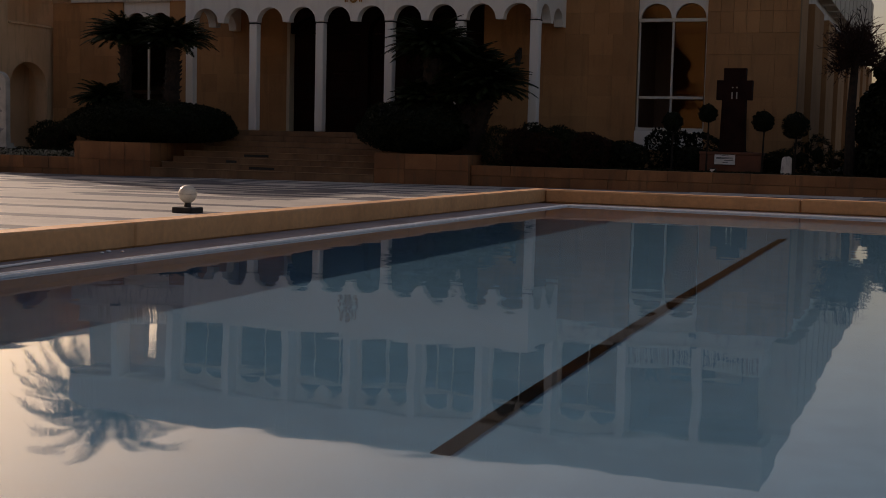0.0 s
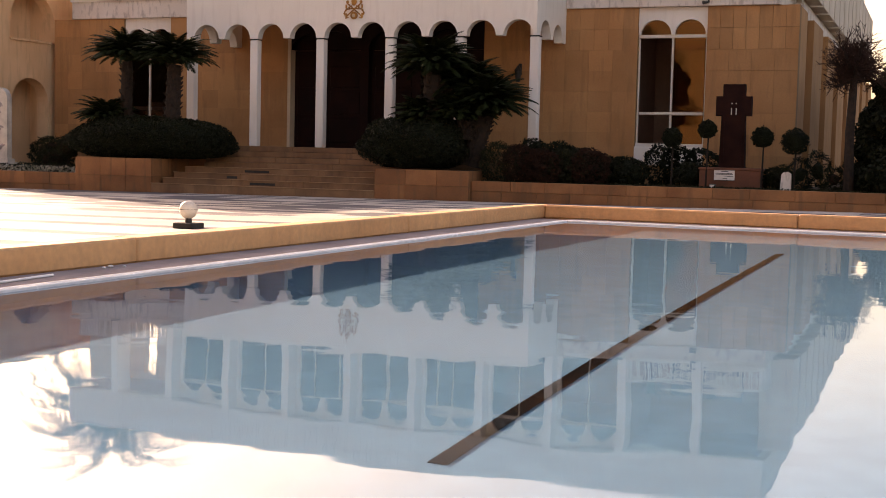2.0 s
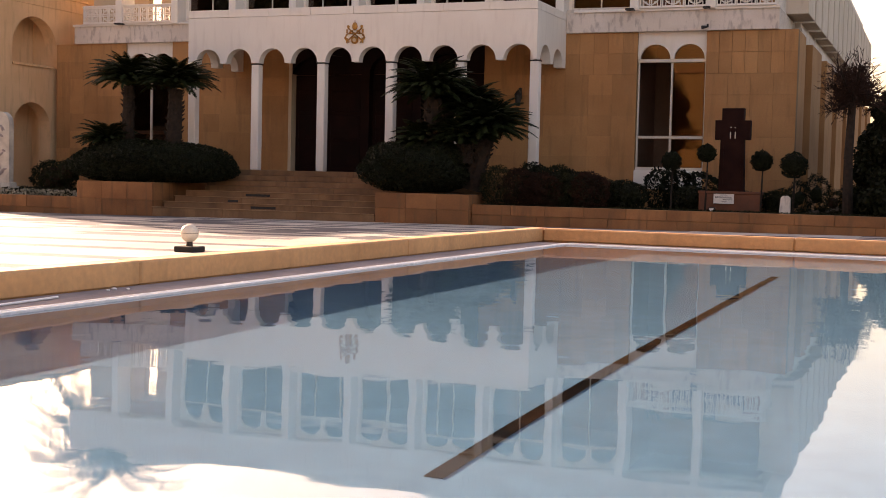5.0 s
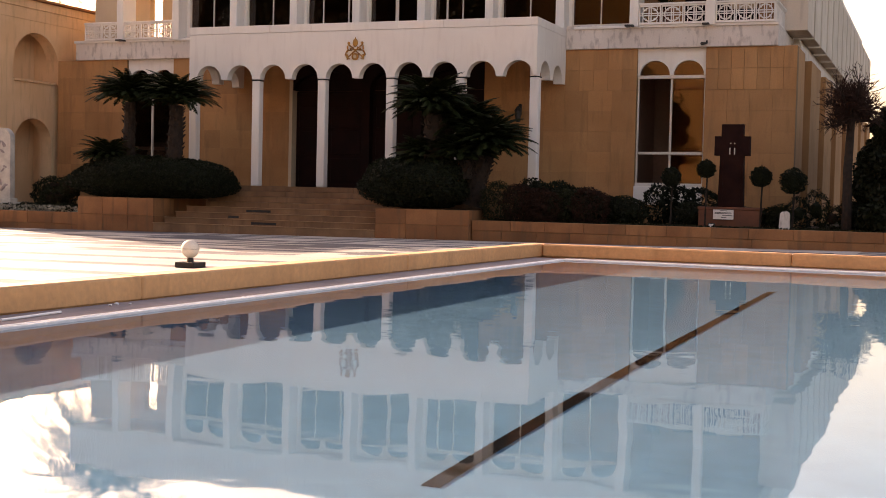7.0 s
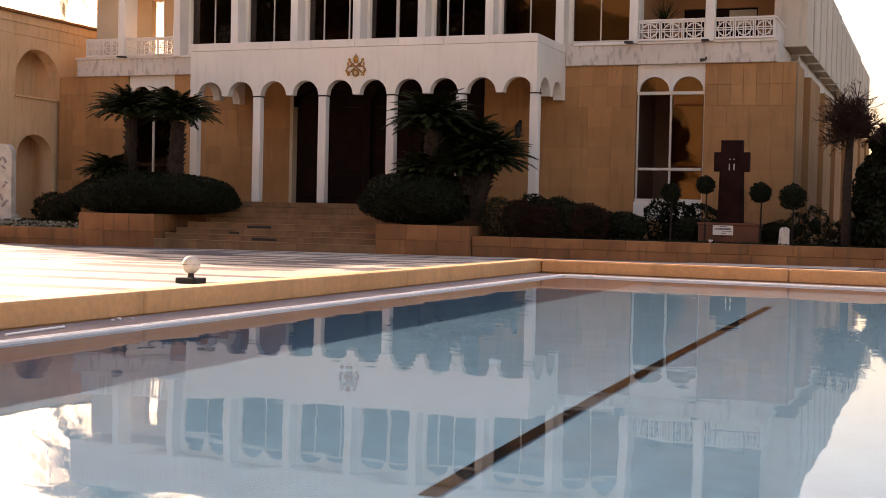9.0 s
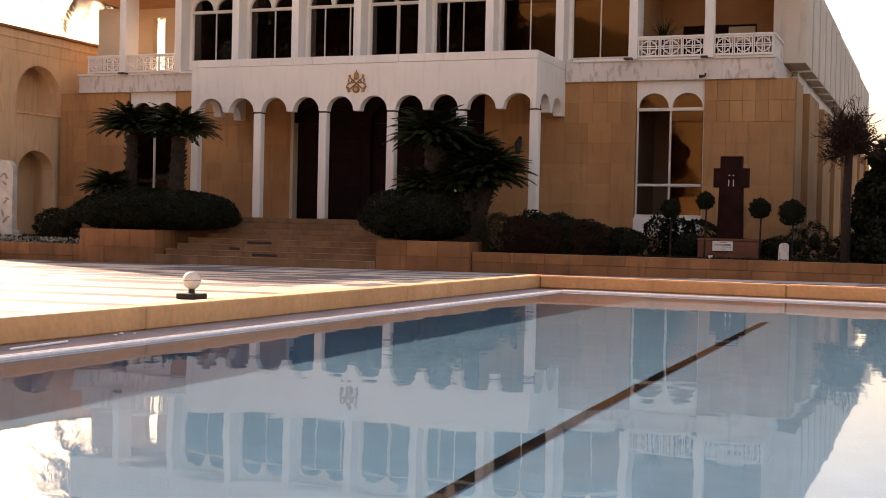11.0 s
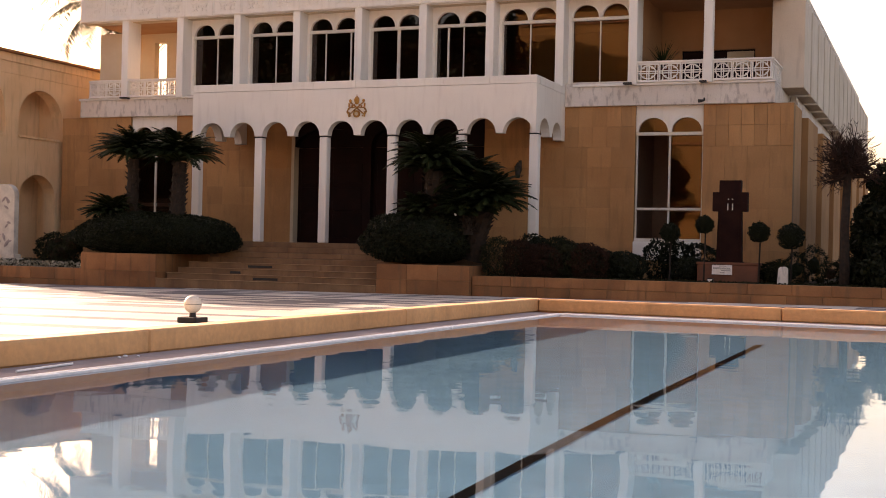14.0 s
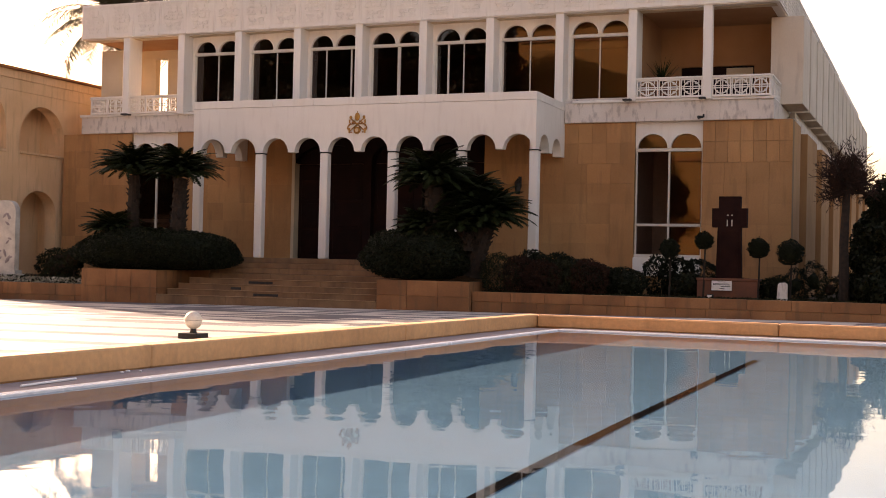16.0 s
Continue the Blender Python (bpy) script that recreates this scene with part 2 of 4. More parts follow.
ground = tagged(link("ground", boxes((-400, 400, -400, 400, -1.9, -1.3)), EARTH), "bare brown earth stretching out all round", "ground", kind="structure")
plaza = thing("pavement", "pale marble forecourt with broken grey bands before the steps", "pavement", Matrix.Translation((0, 0, -3.24 * FALL)) @ Matrix.Rotation(-math.atan(FALL), 4, "Y"), kind="structure")
bed_l = boxes((-45, 10.5, -62, -3.0, PLAZA - 0.6, PLAZA - 0.008))
box(bed_l, 10.5, 40, -62, -36.2, PLAZA - 0.9, PLAZA - 0.008)
box(bed_l, 10.5, 40, -25.4, -3.0, PLAZA - 0.9, PLAZA - 0.008)
box(bed_l, 10.5, 40, -36.2, -25.4, PLAZA - 0.9, PLAZA - 0.03)
part("bedding", bed_l, PLAZA_DARK, plaza)

# ---- pool ----
POOL = Matrix.Translation((11.13, -25.86, 0)) @ Matrix.Rotation(radians(-1.84), 4, "Z")
pool = thing("pool", "raised swimming pool with ochre stone coping and blue tiled basin", "pool", POOL, kind="structure")
PW, PL, LANE = 16.0, 9.5, 1.848
part("pool_wall", boxes((-0.26, 0.085, -PL, 0.26, PLAZA - 0.2, 0.006), (0.085, PW, -0.085, 0.26, PLAZA - 0.2, 0.006), (PW, PW + 0.4, -PL, 0.26, PLAZA - 0.2, 0.006),
                        (-0.26, PW + 0.4, -PL - 0.4, -PL, PLAZA - 0.2, 0.006)), PLANTER_STONE, pool)
basin = boxes((0.085, PW, -PL, -0.085, -0.4, -0.26), (0.085, 0.12, -PL, -0.085, -0.26, -0.012), (0.12, PW, -0.12, -0.085, -0.26, -0.012), (PW - 0.1, PW, -PL, -0.12, -0.26, -0.012),
              (0.12, PW - 0.1, -PL, -PL + 0.1, -0.26, -0.012))
part("basin", basin, POOL_TILE, pool, "pale blue tiled basin")
for k in range(6):
    lane = part("lane_mark", boxes((-0.018, 0.018, -4.7, 0.0, -0.26, -0.256)), LANE_TILE, pool, "black lane line on the pool floor")
    lane.matrix_basis = pose(LANE + 2.5 * k, -1.94, 0, 0, 0, 1.8)
lip = boxes((0.086, 0.097, -PL + 0.1, -0.086, -0.03, 0.012), (0.0975, 0.103, -PL + 0.1, -0.0975, -0.03, 0.004), (0.1035, 0.116, -PL + 0.1, -0.1035, -0.03, 0.009), (0.1165, PW, -0.116, -0.1035, -0.03, 0.009), (0.098, PW, -0.097, -0.086, -0.03, 0.012), bevel=0.003)
part("overflow_lip", lip, LIP, pool, "white plastic overflow lip")
each("gutter", [(-0.14, 0.085, -PL, -0.02, 0.0065, 0.009), (0.085, PW, -0.085, 0.14, 0.0065, 0.009)], LEDGE, pool, "grey tiled gutter ledge")
wbm = bmesh.new()
wv = [wbm.verts.new(p) for p in ((0.11, -PL + 0.1, 0), (PW - 0.1, -PL + 0.1, 0), (PW - 0.1, -0.11, 0), (0.11, -0.11, 0))]
wbm.faces.new(wv)
water = tagged(link("water", wbm, WATER), "still blue pool water mirroring the building", "water", kind="structure")
water.matrix_basis = POOL
water.visible_shadow = False

# ---- main building ----
PITCH = 2.31
WALL_Y = 2.94
house = thing("villa", "two-storey villa of sandstone below and white above", "building")


def interior(u0, u1, z0, z1, y0=3.3, y1=7.0):
    """A dim room behind an opening: floor, ceiling, back and side walls."""
    t = 0.05
    bm = boxes((u0 - t, u1 + t, y1, y1 + t, z0 - t, z1 + t), (u0 - t, u0, y0, y1, z0 - t, z1 + t), (u1, u1 + t, y0, y1, z0 - t, z1 + t), (u0, u1, y0, y1, z0 - t, z0), (u0, u1, y0, y1, z1, z1 + t))
    return part("room", bm, ROOM, house)


# lower walls, with gaps for the openings
low = boxes((-16.4, -13.4, WALL_Y + 0.03, 3.35, PLAZA, 5.0), (-11.45, -6.75, WALL_Y + 0.03, 3.35, PLAZA, 5.0), (0.12, 5.02, WALL_Y + 0.03, 3.35, PLAZA, 5.0),
            (7.08, 9.70, WALL_Y + 0.03, 3.35, PLAZA, 5.0), (-13.4, -11.45, WALL_Y + 0.03, 3.35, PLAZA, 0.55), (5.02, 7.08, WALL_Y + 0.03, 3.35, PLAZA, 0.6),
            (-6.75, 0.12, WALL_Y + 0.03, 3.35, PLAZA, 0.59))
part("wall", low, SANDSTONE_BACK, house)
# wall and piers share the doors' near-black brown
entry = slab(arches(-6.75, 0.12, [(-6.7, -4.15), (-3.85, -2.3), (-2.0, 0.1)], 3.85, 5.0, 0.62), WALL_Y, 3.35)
part("entrance_wall", entry, DARK_BROWN, house)
each("entrance_pier", [(-4.15, -3.85, WALL_Y, 3.35, 0.6, 3.85), (-2.3, -2.0, WALL_Y, 3.35, 0.6, 3.85)], DARK_BROWN, house)
part("entrance_pier", boxes((-6.82, -6.70, WALL_Y - 0.04, 3.35, 0.6, 4.7), bevel=0.01), CREAM, house, "pale stone door jamb")
# side, back and roof
part("side_wall", boxes((9.1, 9.42, 3.36, 40, PLAZA, 5.0)), SANDSTONE, house)
part("side_wall", boxes((-16.4, -16.0, 3.35, 40, PLAZA, 5.0)), SANDSTONE, house)
part("back_wall", boxes((-16.4, 9.2, 40, 40.4, PLAZA, 9.3)), CREAM, house)
part("roof", boxes((-15.5, 8.95, 3.3, 40, 8.6, 8.7)), STAINED, house)
part("side_wall", boxes((8.95, 9.15, 6.52, 40, 5.5, 8.42)), STAINED, house)
part("side_wall", boxes((-15.55, -15.3, 10.0, 40, 5.0, 9.0)), CREAM, house)

# floor slab between the storeys
each("slab", [(-15.55, -8.9, 2.84, 6.4, 5.0, 5.62), (2.8, 9.16, 2.84, 6.4, 5.0, 5.62), (-8.9, 2.8, 2.9, 6.4, 5.0, 5.62)], STAINED, house, "weather-stained white floor slab", bevel=0.012)
each("slab_cap", [(3.05, 9.18, 2.78, 2.9, 5.60, 5.68), (-15.59, -8.95, 2.78, 2.9, 5.60, 5.68)], WHITE, house, bevel=0.01)

# arched ground-floor windows beside the porch
def low_window(u0, u1, sill, open_left):
    w = u1 - u0
    win = part("window_header", slab(arches(u0, u1, [(u0 + 0.06, u0 + w / 2 - 0.05), (u0 + w / 2 + 0.05, u1 - 0.06)], 4.2, 5.0, 0.44), WALL_Y + 0.10, 3.3), WHITE, house, "white twin-arched window head")
    m = (u0 + u1) / 2
    part("window_frame", boxes((u0 + 0.0, u0 + 0.05, 3.10, 3.2, sill, 4.2), (u1 - 0.05, u1, 3.10, 3.2, sill, 4.2), (m - 0.028, m + 0.028, 3.09, 3.2, sill, 4.12),
                               (u0, u1, 3.07, 3.2, 4.10, 4.2), *([(u0 + 0.07, u1 - 0.07, 3.08, 3.2, 1.82, 1.90)] if open_left else []), (u0, u1, 3.05, 3.2, sill - 0.1, sill), bevel=0.008), ALU, win, "pale aluminium frame")
    for a, b, z0, z1 in ((u0 + 0.07, m - 0.04, sill, 1.8), (m + 0.04, u1 - 0.07, sill, 1.8), (u0 + 0.07, m - 0.04, 1.93, 4.1), (m + 0.04, u1 - 0.07, 1.93, 4.1), (u0 + 0.02, u1 - 0.02, 4.2, 4.72)):
        if open_left and b < m and z0 < 4.0:
            continue
        g = part("pane", boxes((a, b, 3.15, 3.158, z0, z1)), GLASS, win, "dark reflecting glass")
        g.visible_shadow = False
    part("window_sill", boxes((u0, u1, 2.9, 3.3, 0.3, sill - 0.1), bevel=0.01), WHITE, house)
    interior(u0 - 0.3, u1 + 0.3, sill - 0.4, 4.95)


low_window(5.02, 7.08, 0.96, True)
low_window(-13.4, -11.45, 0.92, False)

# porch
porch_floor = boxes((-9.3, 3.1, -0.32, WALL_Y, PLAZA, 0.60))
part("porch_floor", porch_floor, STEP_STONE, house)
spans = []
for i in range(5):
    c0 = -8.88 + 0.14 + PITCH * i
    spans += [(c0 + 0.14, c0 + 1.04), (c0 + 1.27, c0 + 2.17)]
part("porch_front", slab(arches(-8.88, 2.78, spans, 3.94, 5.375), 0.0, 0.28), WHITE, house, "white porch front with ten round arches")
for u in (-8.88, 2.50):
    part("porch_side", slab(arches(0.28, WALL_Y + 0.03, [(0.36, 1.36), (1.62, 2.62)], 3.94, 5.38), u, u + 0.28, "x"), WHITE, house)
for i in range(8):
    a = -8.885 + i * (11.67 / 8)
    part("capstone", boxes((a + 0.004, a + 11.67 / 8 - 0.004, -0.01, 0.29, 5.384, 5.62), bevel=0.006), WHITE, house)
for u in (-8.89, 2.50):
    for a in (0.30, 1.62):
        part("capstone", boxes((u, u + 0.29, a, a + 1.31, 5.384, 5.62), bevel=0.006), WHITE, house)
part("porch_ceiling", boxes((-8.6, 2.5, 0.28, WALL_Y, 4.75, 4.9)), WHITE, house)
part("porch_roof", boxes((-8.6, 2.5, 0.28, WALL_Y, 5.2, 5.3)), STAINED, house)
first = None
for i in range(6):
    if first is None:
        first = part("column", boxes((-0.135, 0.135, 0, 0.27, 0.60, 3.90), bevel=0.025), WHITE, house, "slim square white column")
        first.matrix_basis = Matrix.Translation((-8.745, 0.005, 0))
        ring = part("collar", boxes((-0.145, 0.145, -0.005, 0.275, 3.895, 3.925)), BLACK, house)
        ring.matrix_basis = first.matrix_basis
    else:
        m = Matrix.Translation((-8.745 + PITCH * i - (0.09 if i == 5 else 0.07 if i == 4 else 0), 0.005, 0))
        again("column", first, house, m)
        again("collar", ring, house, m)
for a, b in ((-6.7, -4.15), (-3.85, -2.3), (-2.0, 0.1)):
    d = part("door", boxes((a, b, 3.22, 3.30, 0.6, 3.83)), DARK_BROWN, house, "dark wooden double door")
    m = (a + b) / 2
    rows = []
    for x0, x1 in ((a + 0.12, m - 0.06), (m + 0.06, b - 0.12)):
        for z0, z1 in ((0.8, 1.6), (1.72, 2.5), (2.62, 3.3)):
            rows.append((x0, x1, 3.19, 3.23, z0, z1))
    each("door_panel", rows, DARK_BROWN, d, "", 0.012)
    part("fanlight", slab(arches(a + 0.01, b - 0.01, [(a + 0.02, b - 0.02)], 3.84, 4.6, 0.75)[1:-3], 3.25, 3.26), DARK_BROWN, d)
# wall lantern in the porch
for u in (1.35,):
    la = thing("wall_lantern", "black iron wall lantern on the porch wall", "lantern", pose(u, WALL_Y - 0.02, 2.9))
    bm = boxes((-0.02, 0.02, -0.18, 0.0, 0.30, 0.34), (-0.05, 0.05, -0.02, 0.02, 0.1, 0.45))
    part("bracket", bm, BLACK, la)
    bm = bmesh.new()
    tube(bm, (0, -0.2, -0.12), (0, -0.2, 0.22), 0.07, 0.11, 6)
    tube(bm, (0, -0.2, 0.22), (0, -0.2, 0.38), 0.13, 0.02, 6)
    part("lantern_body", bm, BLACK, la)

# upper storey: bays between pilasters
PIL = [-13.68 + PITCH * i for i in range(10)]
fp = None
for i, c in enumerate(PIL):
    if fp is None:
        fp = part("pilaster", boxes((0.0, 0.27, 2.68, 3.46, 5.62, 8.42), bevel=0.015), WHITE, house, "tall white pilaster")
        fp.matrix_basis = Matrix.Translation((c, 0, 0))
    elif i == 9:
        part("pilaster", boxes((c - 0.03, c + 0.24, 2.66, 2.95, 5.62, 8.42), bevel=0.02), WHITE, house)
    else:
        again("pilaster", fp, house, Matrix.Translation((c, 0, 0)))
# small blackened spouts under some pilasters
each("spout", [(7.0, 7.2, 2.55, 2.8, 5.62, 5.67), (4.7, 4.95, 2.5, 2.8, 5.62, 5.67), (-13.6, -13.35, 2.5, 2.8, 5.62, 5.67)], BLACK, house)


def upper_window(u0, u1, split):
    m = (u0 + u1) / 2
    head = part("window_head", slab(arches(u0, u1, [(u0 + 0.13, m - 0.06), (m + 0.06, u1 - 0.13)], 7.83, 8.42, 0.40), 3.24, 3.42), WHITE, house, "white twin-arched window head")
    each("window_jamb", [(u0, u0 + 0.09, 3.24, 3.42, 5.74, 7.83), (u1 - 0.09, u1, 3.24, 3.42, 5.74, 7.83)], WHITE, head)
    rim = bmesh.new()
    for a, b in ((u0 + 0.13, m - 0.06), (m + 0.06, u1 - 0.13)):
        c, rr = (a + b) / 2, (b - a) / 2
        prev = None
        for k in range(13):
            q = (c - (rr + 0.02) * math.cos(math.pi * k / 12), 3.22, 7.83 + 0.42 * math.sin(math.pi * k / 12))
            if prev:
                tube(rim, prev, q, 0.022, 0.022, 5)
            prev = q
    part("arch_rim", rim, WHITE, head)
    bars = [(u0 + 0.09, u0 + 0.14, 3.27, 3.36, 5.81, 7.73), (u1 - 0.14, u1 - 0.09, 3.27, 3.36, 5.81, 7.73), (u0 + 0.09, u1 - 0.09, 3.22, 3.36, 7.73, 7.83), (u0 + 0.09, u1 - 0.09, 3.25, 3.36, 5.74, 5.81)]
    bars += [(u0 + (u1 - u0) * s - w, u0 + (u1 - u0) * s + w, 3.28, 3.36, 5.81, 7.73) for s, w in split]
    part("window_frame", boxes(*bars, bevel=0.006), ALU, head, "pale aluminium frame")
    cuts = [u0 + 0.14] + [u0 + (u1 - u0) * s for s, w in split] + [u1 - 0.14]
    for a, b in zip(cuts, cuts[1:]):
        g = part("pane", boxes((a, b, 3.32, 3.328, 5.81, 7.73)), GLASS, head, "dark reflecting glass")
        g.visible_shadow = False
    for a, b in ((u0 + 0.1, m - 0.03), (m + 0.03, u1 - 0.1)):
        g = part("pane", boxes((a, b, 3.32, 3.328, 7.83, 8.28)), GLASS, head)
        g.visible_shadow = False
    part("window_sill", boxes((u0, u1, 3.0, 3.42, 5.62, 5.74), bevel=0.01), STAINED, head)


splits = [[(0.509, 0.018)], [(0.528, 0.018)], [(0.336, 0.018), (0.799, 0.025)], [(0.529, 0.055)], [(0.264, 0.03), (0.527, 0.018)], [(0.508, 0.018)], [(0.495, 0.018)]]
for i in range(7):
    upper_window(PIL[i + 1] + 0.27, PIL[i + 2], splits[i])
interior(PIL[1] + 0.3, PIL[8] - 0.03, 5.7, 8.4, 3.47, 9)
interior(-6.75, 0.12, 0.6, 4.9, 3.45, 8)

# loggias at both ends
each("loggia_floor", [(-15.4, PIL[1] - 0.3, 3.2, 6.5, 5.62, 5.64), (PIL[8] + 0.3, 9.14, 3.2, 6.2, 5.62, 5.64)], STAINED, house)
# ceilings and right-hand walls get the shade-darkened render
each("loggia_ceiling", [(-15.4, PIL[1], 2.95, 6.5, 8.45, 8.55), (PIL[8], 9.2, 2.95, 6.5, 8.45, 8.55)], LOGGIA_SHADE, house)
part("loggia_wall", boxes((PIL[1] + 0.003, PIL[1] + 0.267, 3.463, 6.5, 5.64, 8.45)), CREAM, house)
part("loggia_wall", boxes((PIL[8] + 0.003, PIL[8] + 0.267, 3.463, 6.5, 5.64, 8.45)), LOGGIA_SHADE, house)
each("loggia_wall", [(PIL[8] + 0.27, 5.75, 6.2, 6.5, 5.64, 8.45), (5.75, 9.1, 6.2, 6.5, 7.15, 8.45), (8.1, 9.1, 6.2, 6.5, 5.64, 7.15)], LOGGIA_SHADE, house)
part("loggia_shelf", boxes((7.2, 8.05, 6.28, 6.345, 6.6, 7.09), bevel=0.01), CREAM, house, "pale panel by the loggia window")
part("loggia_window", boxes((5.75, 8.1, 6.35, 6.4, 5.64, 7.15)), DARK_BROWN, house, "dark window at the back of the loggia")
each("loggia_wall", [(-15.44, -14.5, 3.8, 4.0, 5.64, 8.19), (-14.95, -14.23, 5.5, 5.8, 5.64, 8.12), (-13.69, PIL[1], 5.5, 5.8, 5.64, 8.12), (-15.2, PIL[1], 5.5, 5.8, 8.123, 8.45)], CREAM, house)


def lattice(w, h):
    """One pierced panel: border, cross, corner squares and four quarter rings."""
    bm = bmesh.new()
    t, y0, y1 = 0.028, 0.0, 0.06
    box(bm, 0, w, y0, y1, 0, 0.04), box(bm, 0, w, y0, y1, h - 0.05, h)
    box(bm, 0, 0.03, y0, y1, 0.04, h - 0.05), box(bm, w - 0.03, w, y0, y1, 0.04, h - 0.05)
    cx, cz = w / 2, h / 2
    for d in (-0.032, 0.032):
        box(bm, cx + d - 0.015, cx + d + 0.015, y0 + 0.01, y1 - 0.01, 0.04, h - 0.05)
        box(bm, 0.03, w - 0.03, y0 + 0.012, y1 - 0.012, cz + d - 0.015, cz + d + 0.015)

    def bent(ox, oz, rx, rz, a0, a1, n):
        q = [(ox + rx * math.cos(a0 + (a1 - a0) * k / n), 0.03, oz + rz * math.sin(a0 + (a1 - a0) * k / n)) for k in range(n + 1)]
        for p, e in zip(q, q[1:]):
            tube(bm, p, e, 0.021, 0.021, 5, False)

    bent(cx, cz, w * 0.36, h * 0.36, 0, 2 * math.pi, 20)
    for k in range(4):
        sx, sz = (1 if k in (0, 3) else -1), (1 if k in (0, 1) else -1)
        box(bm, min(cx + sx * (w / 2 - 0.10), cx + sx * (w / 2 - 0.125)), max(cx + sx * (w / 2 - 0.10), cx + sx * (w / 2 - 0.125)), 0.014, 0.046, cz + sz * 0.19 - 0.055, cz + sz * 0.19 + 0.055)
        qx, qz, r = cx + sx * 0.10, cz + sz * 0.10, 0.075
        for x0, x1, z0, z1 in ((qx, qx + sx * r, qz, qz + sz * 0.026), (qx, qx + sx * 0.026, qz, qz + sz * r)):
            box(bm, min(x0, x1), max(x0, x1), 0.014, 0.046, min(z0, z1), max(z0, z1))
    return bm


for a, b, n in ((-15.08, PIL[0], 2), (PIL[0] + 0.27, PIL[1], 3), (PIL[8] + 0.27, PIL[9] - 0.03, 3), (PIL[9] + 0.24, 9.06, 3)):
    rail = part("balustrade", boxes((a, b, 2.72, 2.84, 6.26, 6.32), (a, b, 2.73, 2.83, 5.68, 5.71), bevel=0.008), WHITE, house, "pierced white balustrade")
    w = (b - a) / n
    for k in range(n):
        p = part("lattice_panel", lattice(w - 0.02, 0.55), WHITE, rail)
        p.matrix_basis = Matrix.Translation((a + k * w + 0.01, 2.75, 5.71))
rail = part("balustrade", boxes((9.0, 9.12, 2.84, 4.94, 6.26, 6.32), (9.01, 9.11, 2.84, 4.94, 5.68, 5.71)), WHITE, house)
for k in range(3):
    p = part("lattice_panel", lattice(0.67, 0.55), WHITE, rail)
    p.matrix_basis = Matrix.Translation((9.09, 2.87 + k * 0.69, 5.71)) @ Matrix.Rotation(radians(90), 4, "Z")
rail = part("balustrade", boxes((-15.2, -15.1, 2.84, 5.4, 6.26, 6.32), (-15.2, -15.1, 2.84, 5.4, 5.68, 5.71)), WHITE, house)
for k in range(4):
    p = part("lattice_panel", lattice(0.62, 0.55), WHITE, rail)
    p.matrix_basis = Matrix.Translation((-15.12, 2.86 + k * 0.64, 5.71)) @ Matrix.Rotation(radians(90), 4, "Z")

# frieze of carved panels under the roof edge
part("frieze", boxes((-15.5, 9.22, 2.66, 3.3, 8.42, 9.66)), WHITE, house, "white roof frieze of carved panels")
part("soffit", boxes((-15.5, 9.16, 2.95, 3.3, 8.40, 8.42)), CREAM, house)
rng = random.Random(5)
carve = boxes((0.03, 1.10, -0.05, 0, 0.02, 0.055), (0.06, 1.07, -0.035, 0, 0.90, 0.925), (0.03, 0.05, -0.02, 0, 0.06, 0.9), (1.08, 1.10, -0.02, 0, 0.06, 0.9))
for r in range(8):
    z = 0.14 + r * 0.095
    x = 0.15 + (0.10 if r in (0, 7) else 0.05 * abs(r - 3.5))
    while x < 0.52:
        l = rng.uniform(0.04, 0.16)
        for x0, x1 in ((x, min(x + l, 0.54)), (1.13 - min(x + l, 0.54), 1.13 - x)):
            box(carve, x0, x1, -0.045, 0, z, z + rng.choice((0.028, 0.04)), bevel=0.006)
        if rng.random() < 0.5:
            box(carve, x, x + 0.03, -0.04, 0, z + 0.04, z + 0.08), box(carve, 1.13 - x - 0.03, 1.13 - x, -0.04, 0, z + 0.04, z + 0.08)
        x += l + rng.uniform(0.03, 0.07)
fr = None
FP = 24.72 / 22
for i in range(22):
    m = Matrix.Translation((-15.5 + i * FP, 2.66, 8.42)) @ Matrix.Diagonal((FP / 1.13, 1, 1.28, 1))
    if fr is None:
        fr = part("frieze_panel", carve, WHITE, house, "white panel carved in low relief")
        fr.matrix_basis = m
    else:
        again("frieze_panel", fr, house, m)
part("side_frieze", boxes((8.96, 9.22, 3.303, 40, 8.42, 9.62)), WHITE, house, "white roof frieze along the side")
for i in range(20):
    again("frieze_panel", fr, house, Matrix.Translation((9.22, 2.70 + i * FP, 8.42)) @ Matrix.Rotation(radians(90), 4, "Z") @ Matrix.Diagonal((FP / 1.13, 1, 1.28, 1)))

# upright fins along the side of the upper storey
fin = None
for i in range(15):
    m = Matrix.Translation((0, 4.95 + i * PITCH, 0))
    if fin is None:
        fin = part("fin", boxes((8.77, 9.76, 0, 1.85, 5.69, 8.41), bevel=0.012), BEIGE, house, "beige concrete side fin")
        fin.matrix_basis = m
    else:
        again("fin", fin, house, m)
part("side_ledge", boxes((9.165, 9.34, 6.82, 39.8, 5.45, 5.66), bevel=0.01), BEIGE, house)
for i in range(7):
    part("side_pier", boxes((9.42, 9.70, 7.2 + i * 5.3, 10.4 + i * 5.3, PLAZA, 5.0), bevel=0.01), SANDSTONE, house)
part("side_pier", boxes((9.42, 9.70, 3.36, 5.1, PLAZA, 5.0), bevel=0.01), SANDSTONE, house)
part("side_lintel", boxes((8.9, 9.43, 6.41, 40, 5.0, 5.447)), STAINED, house)


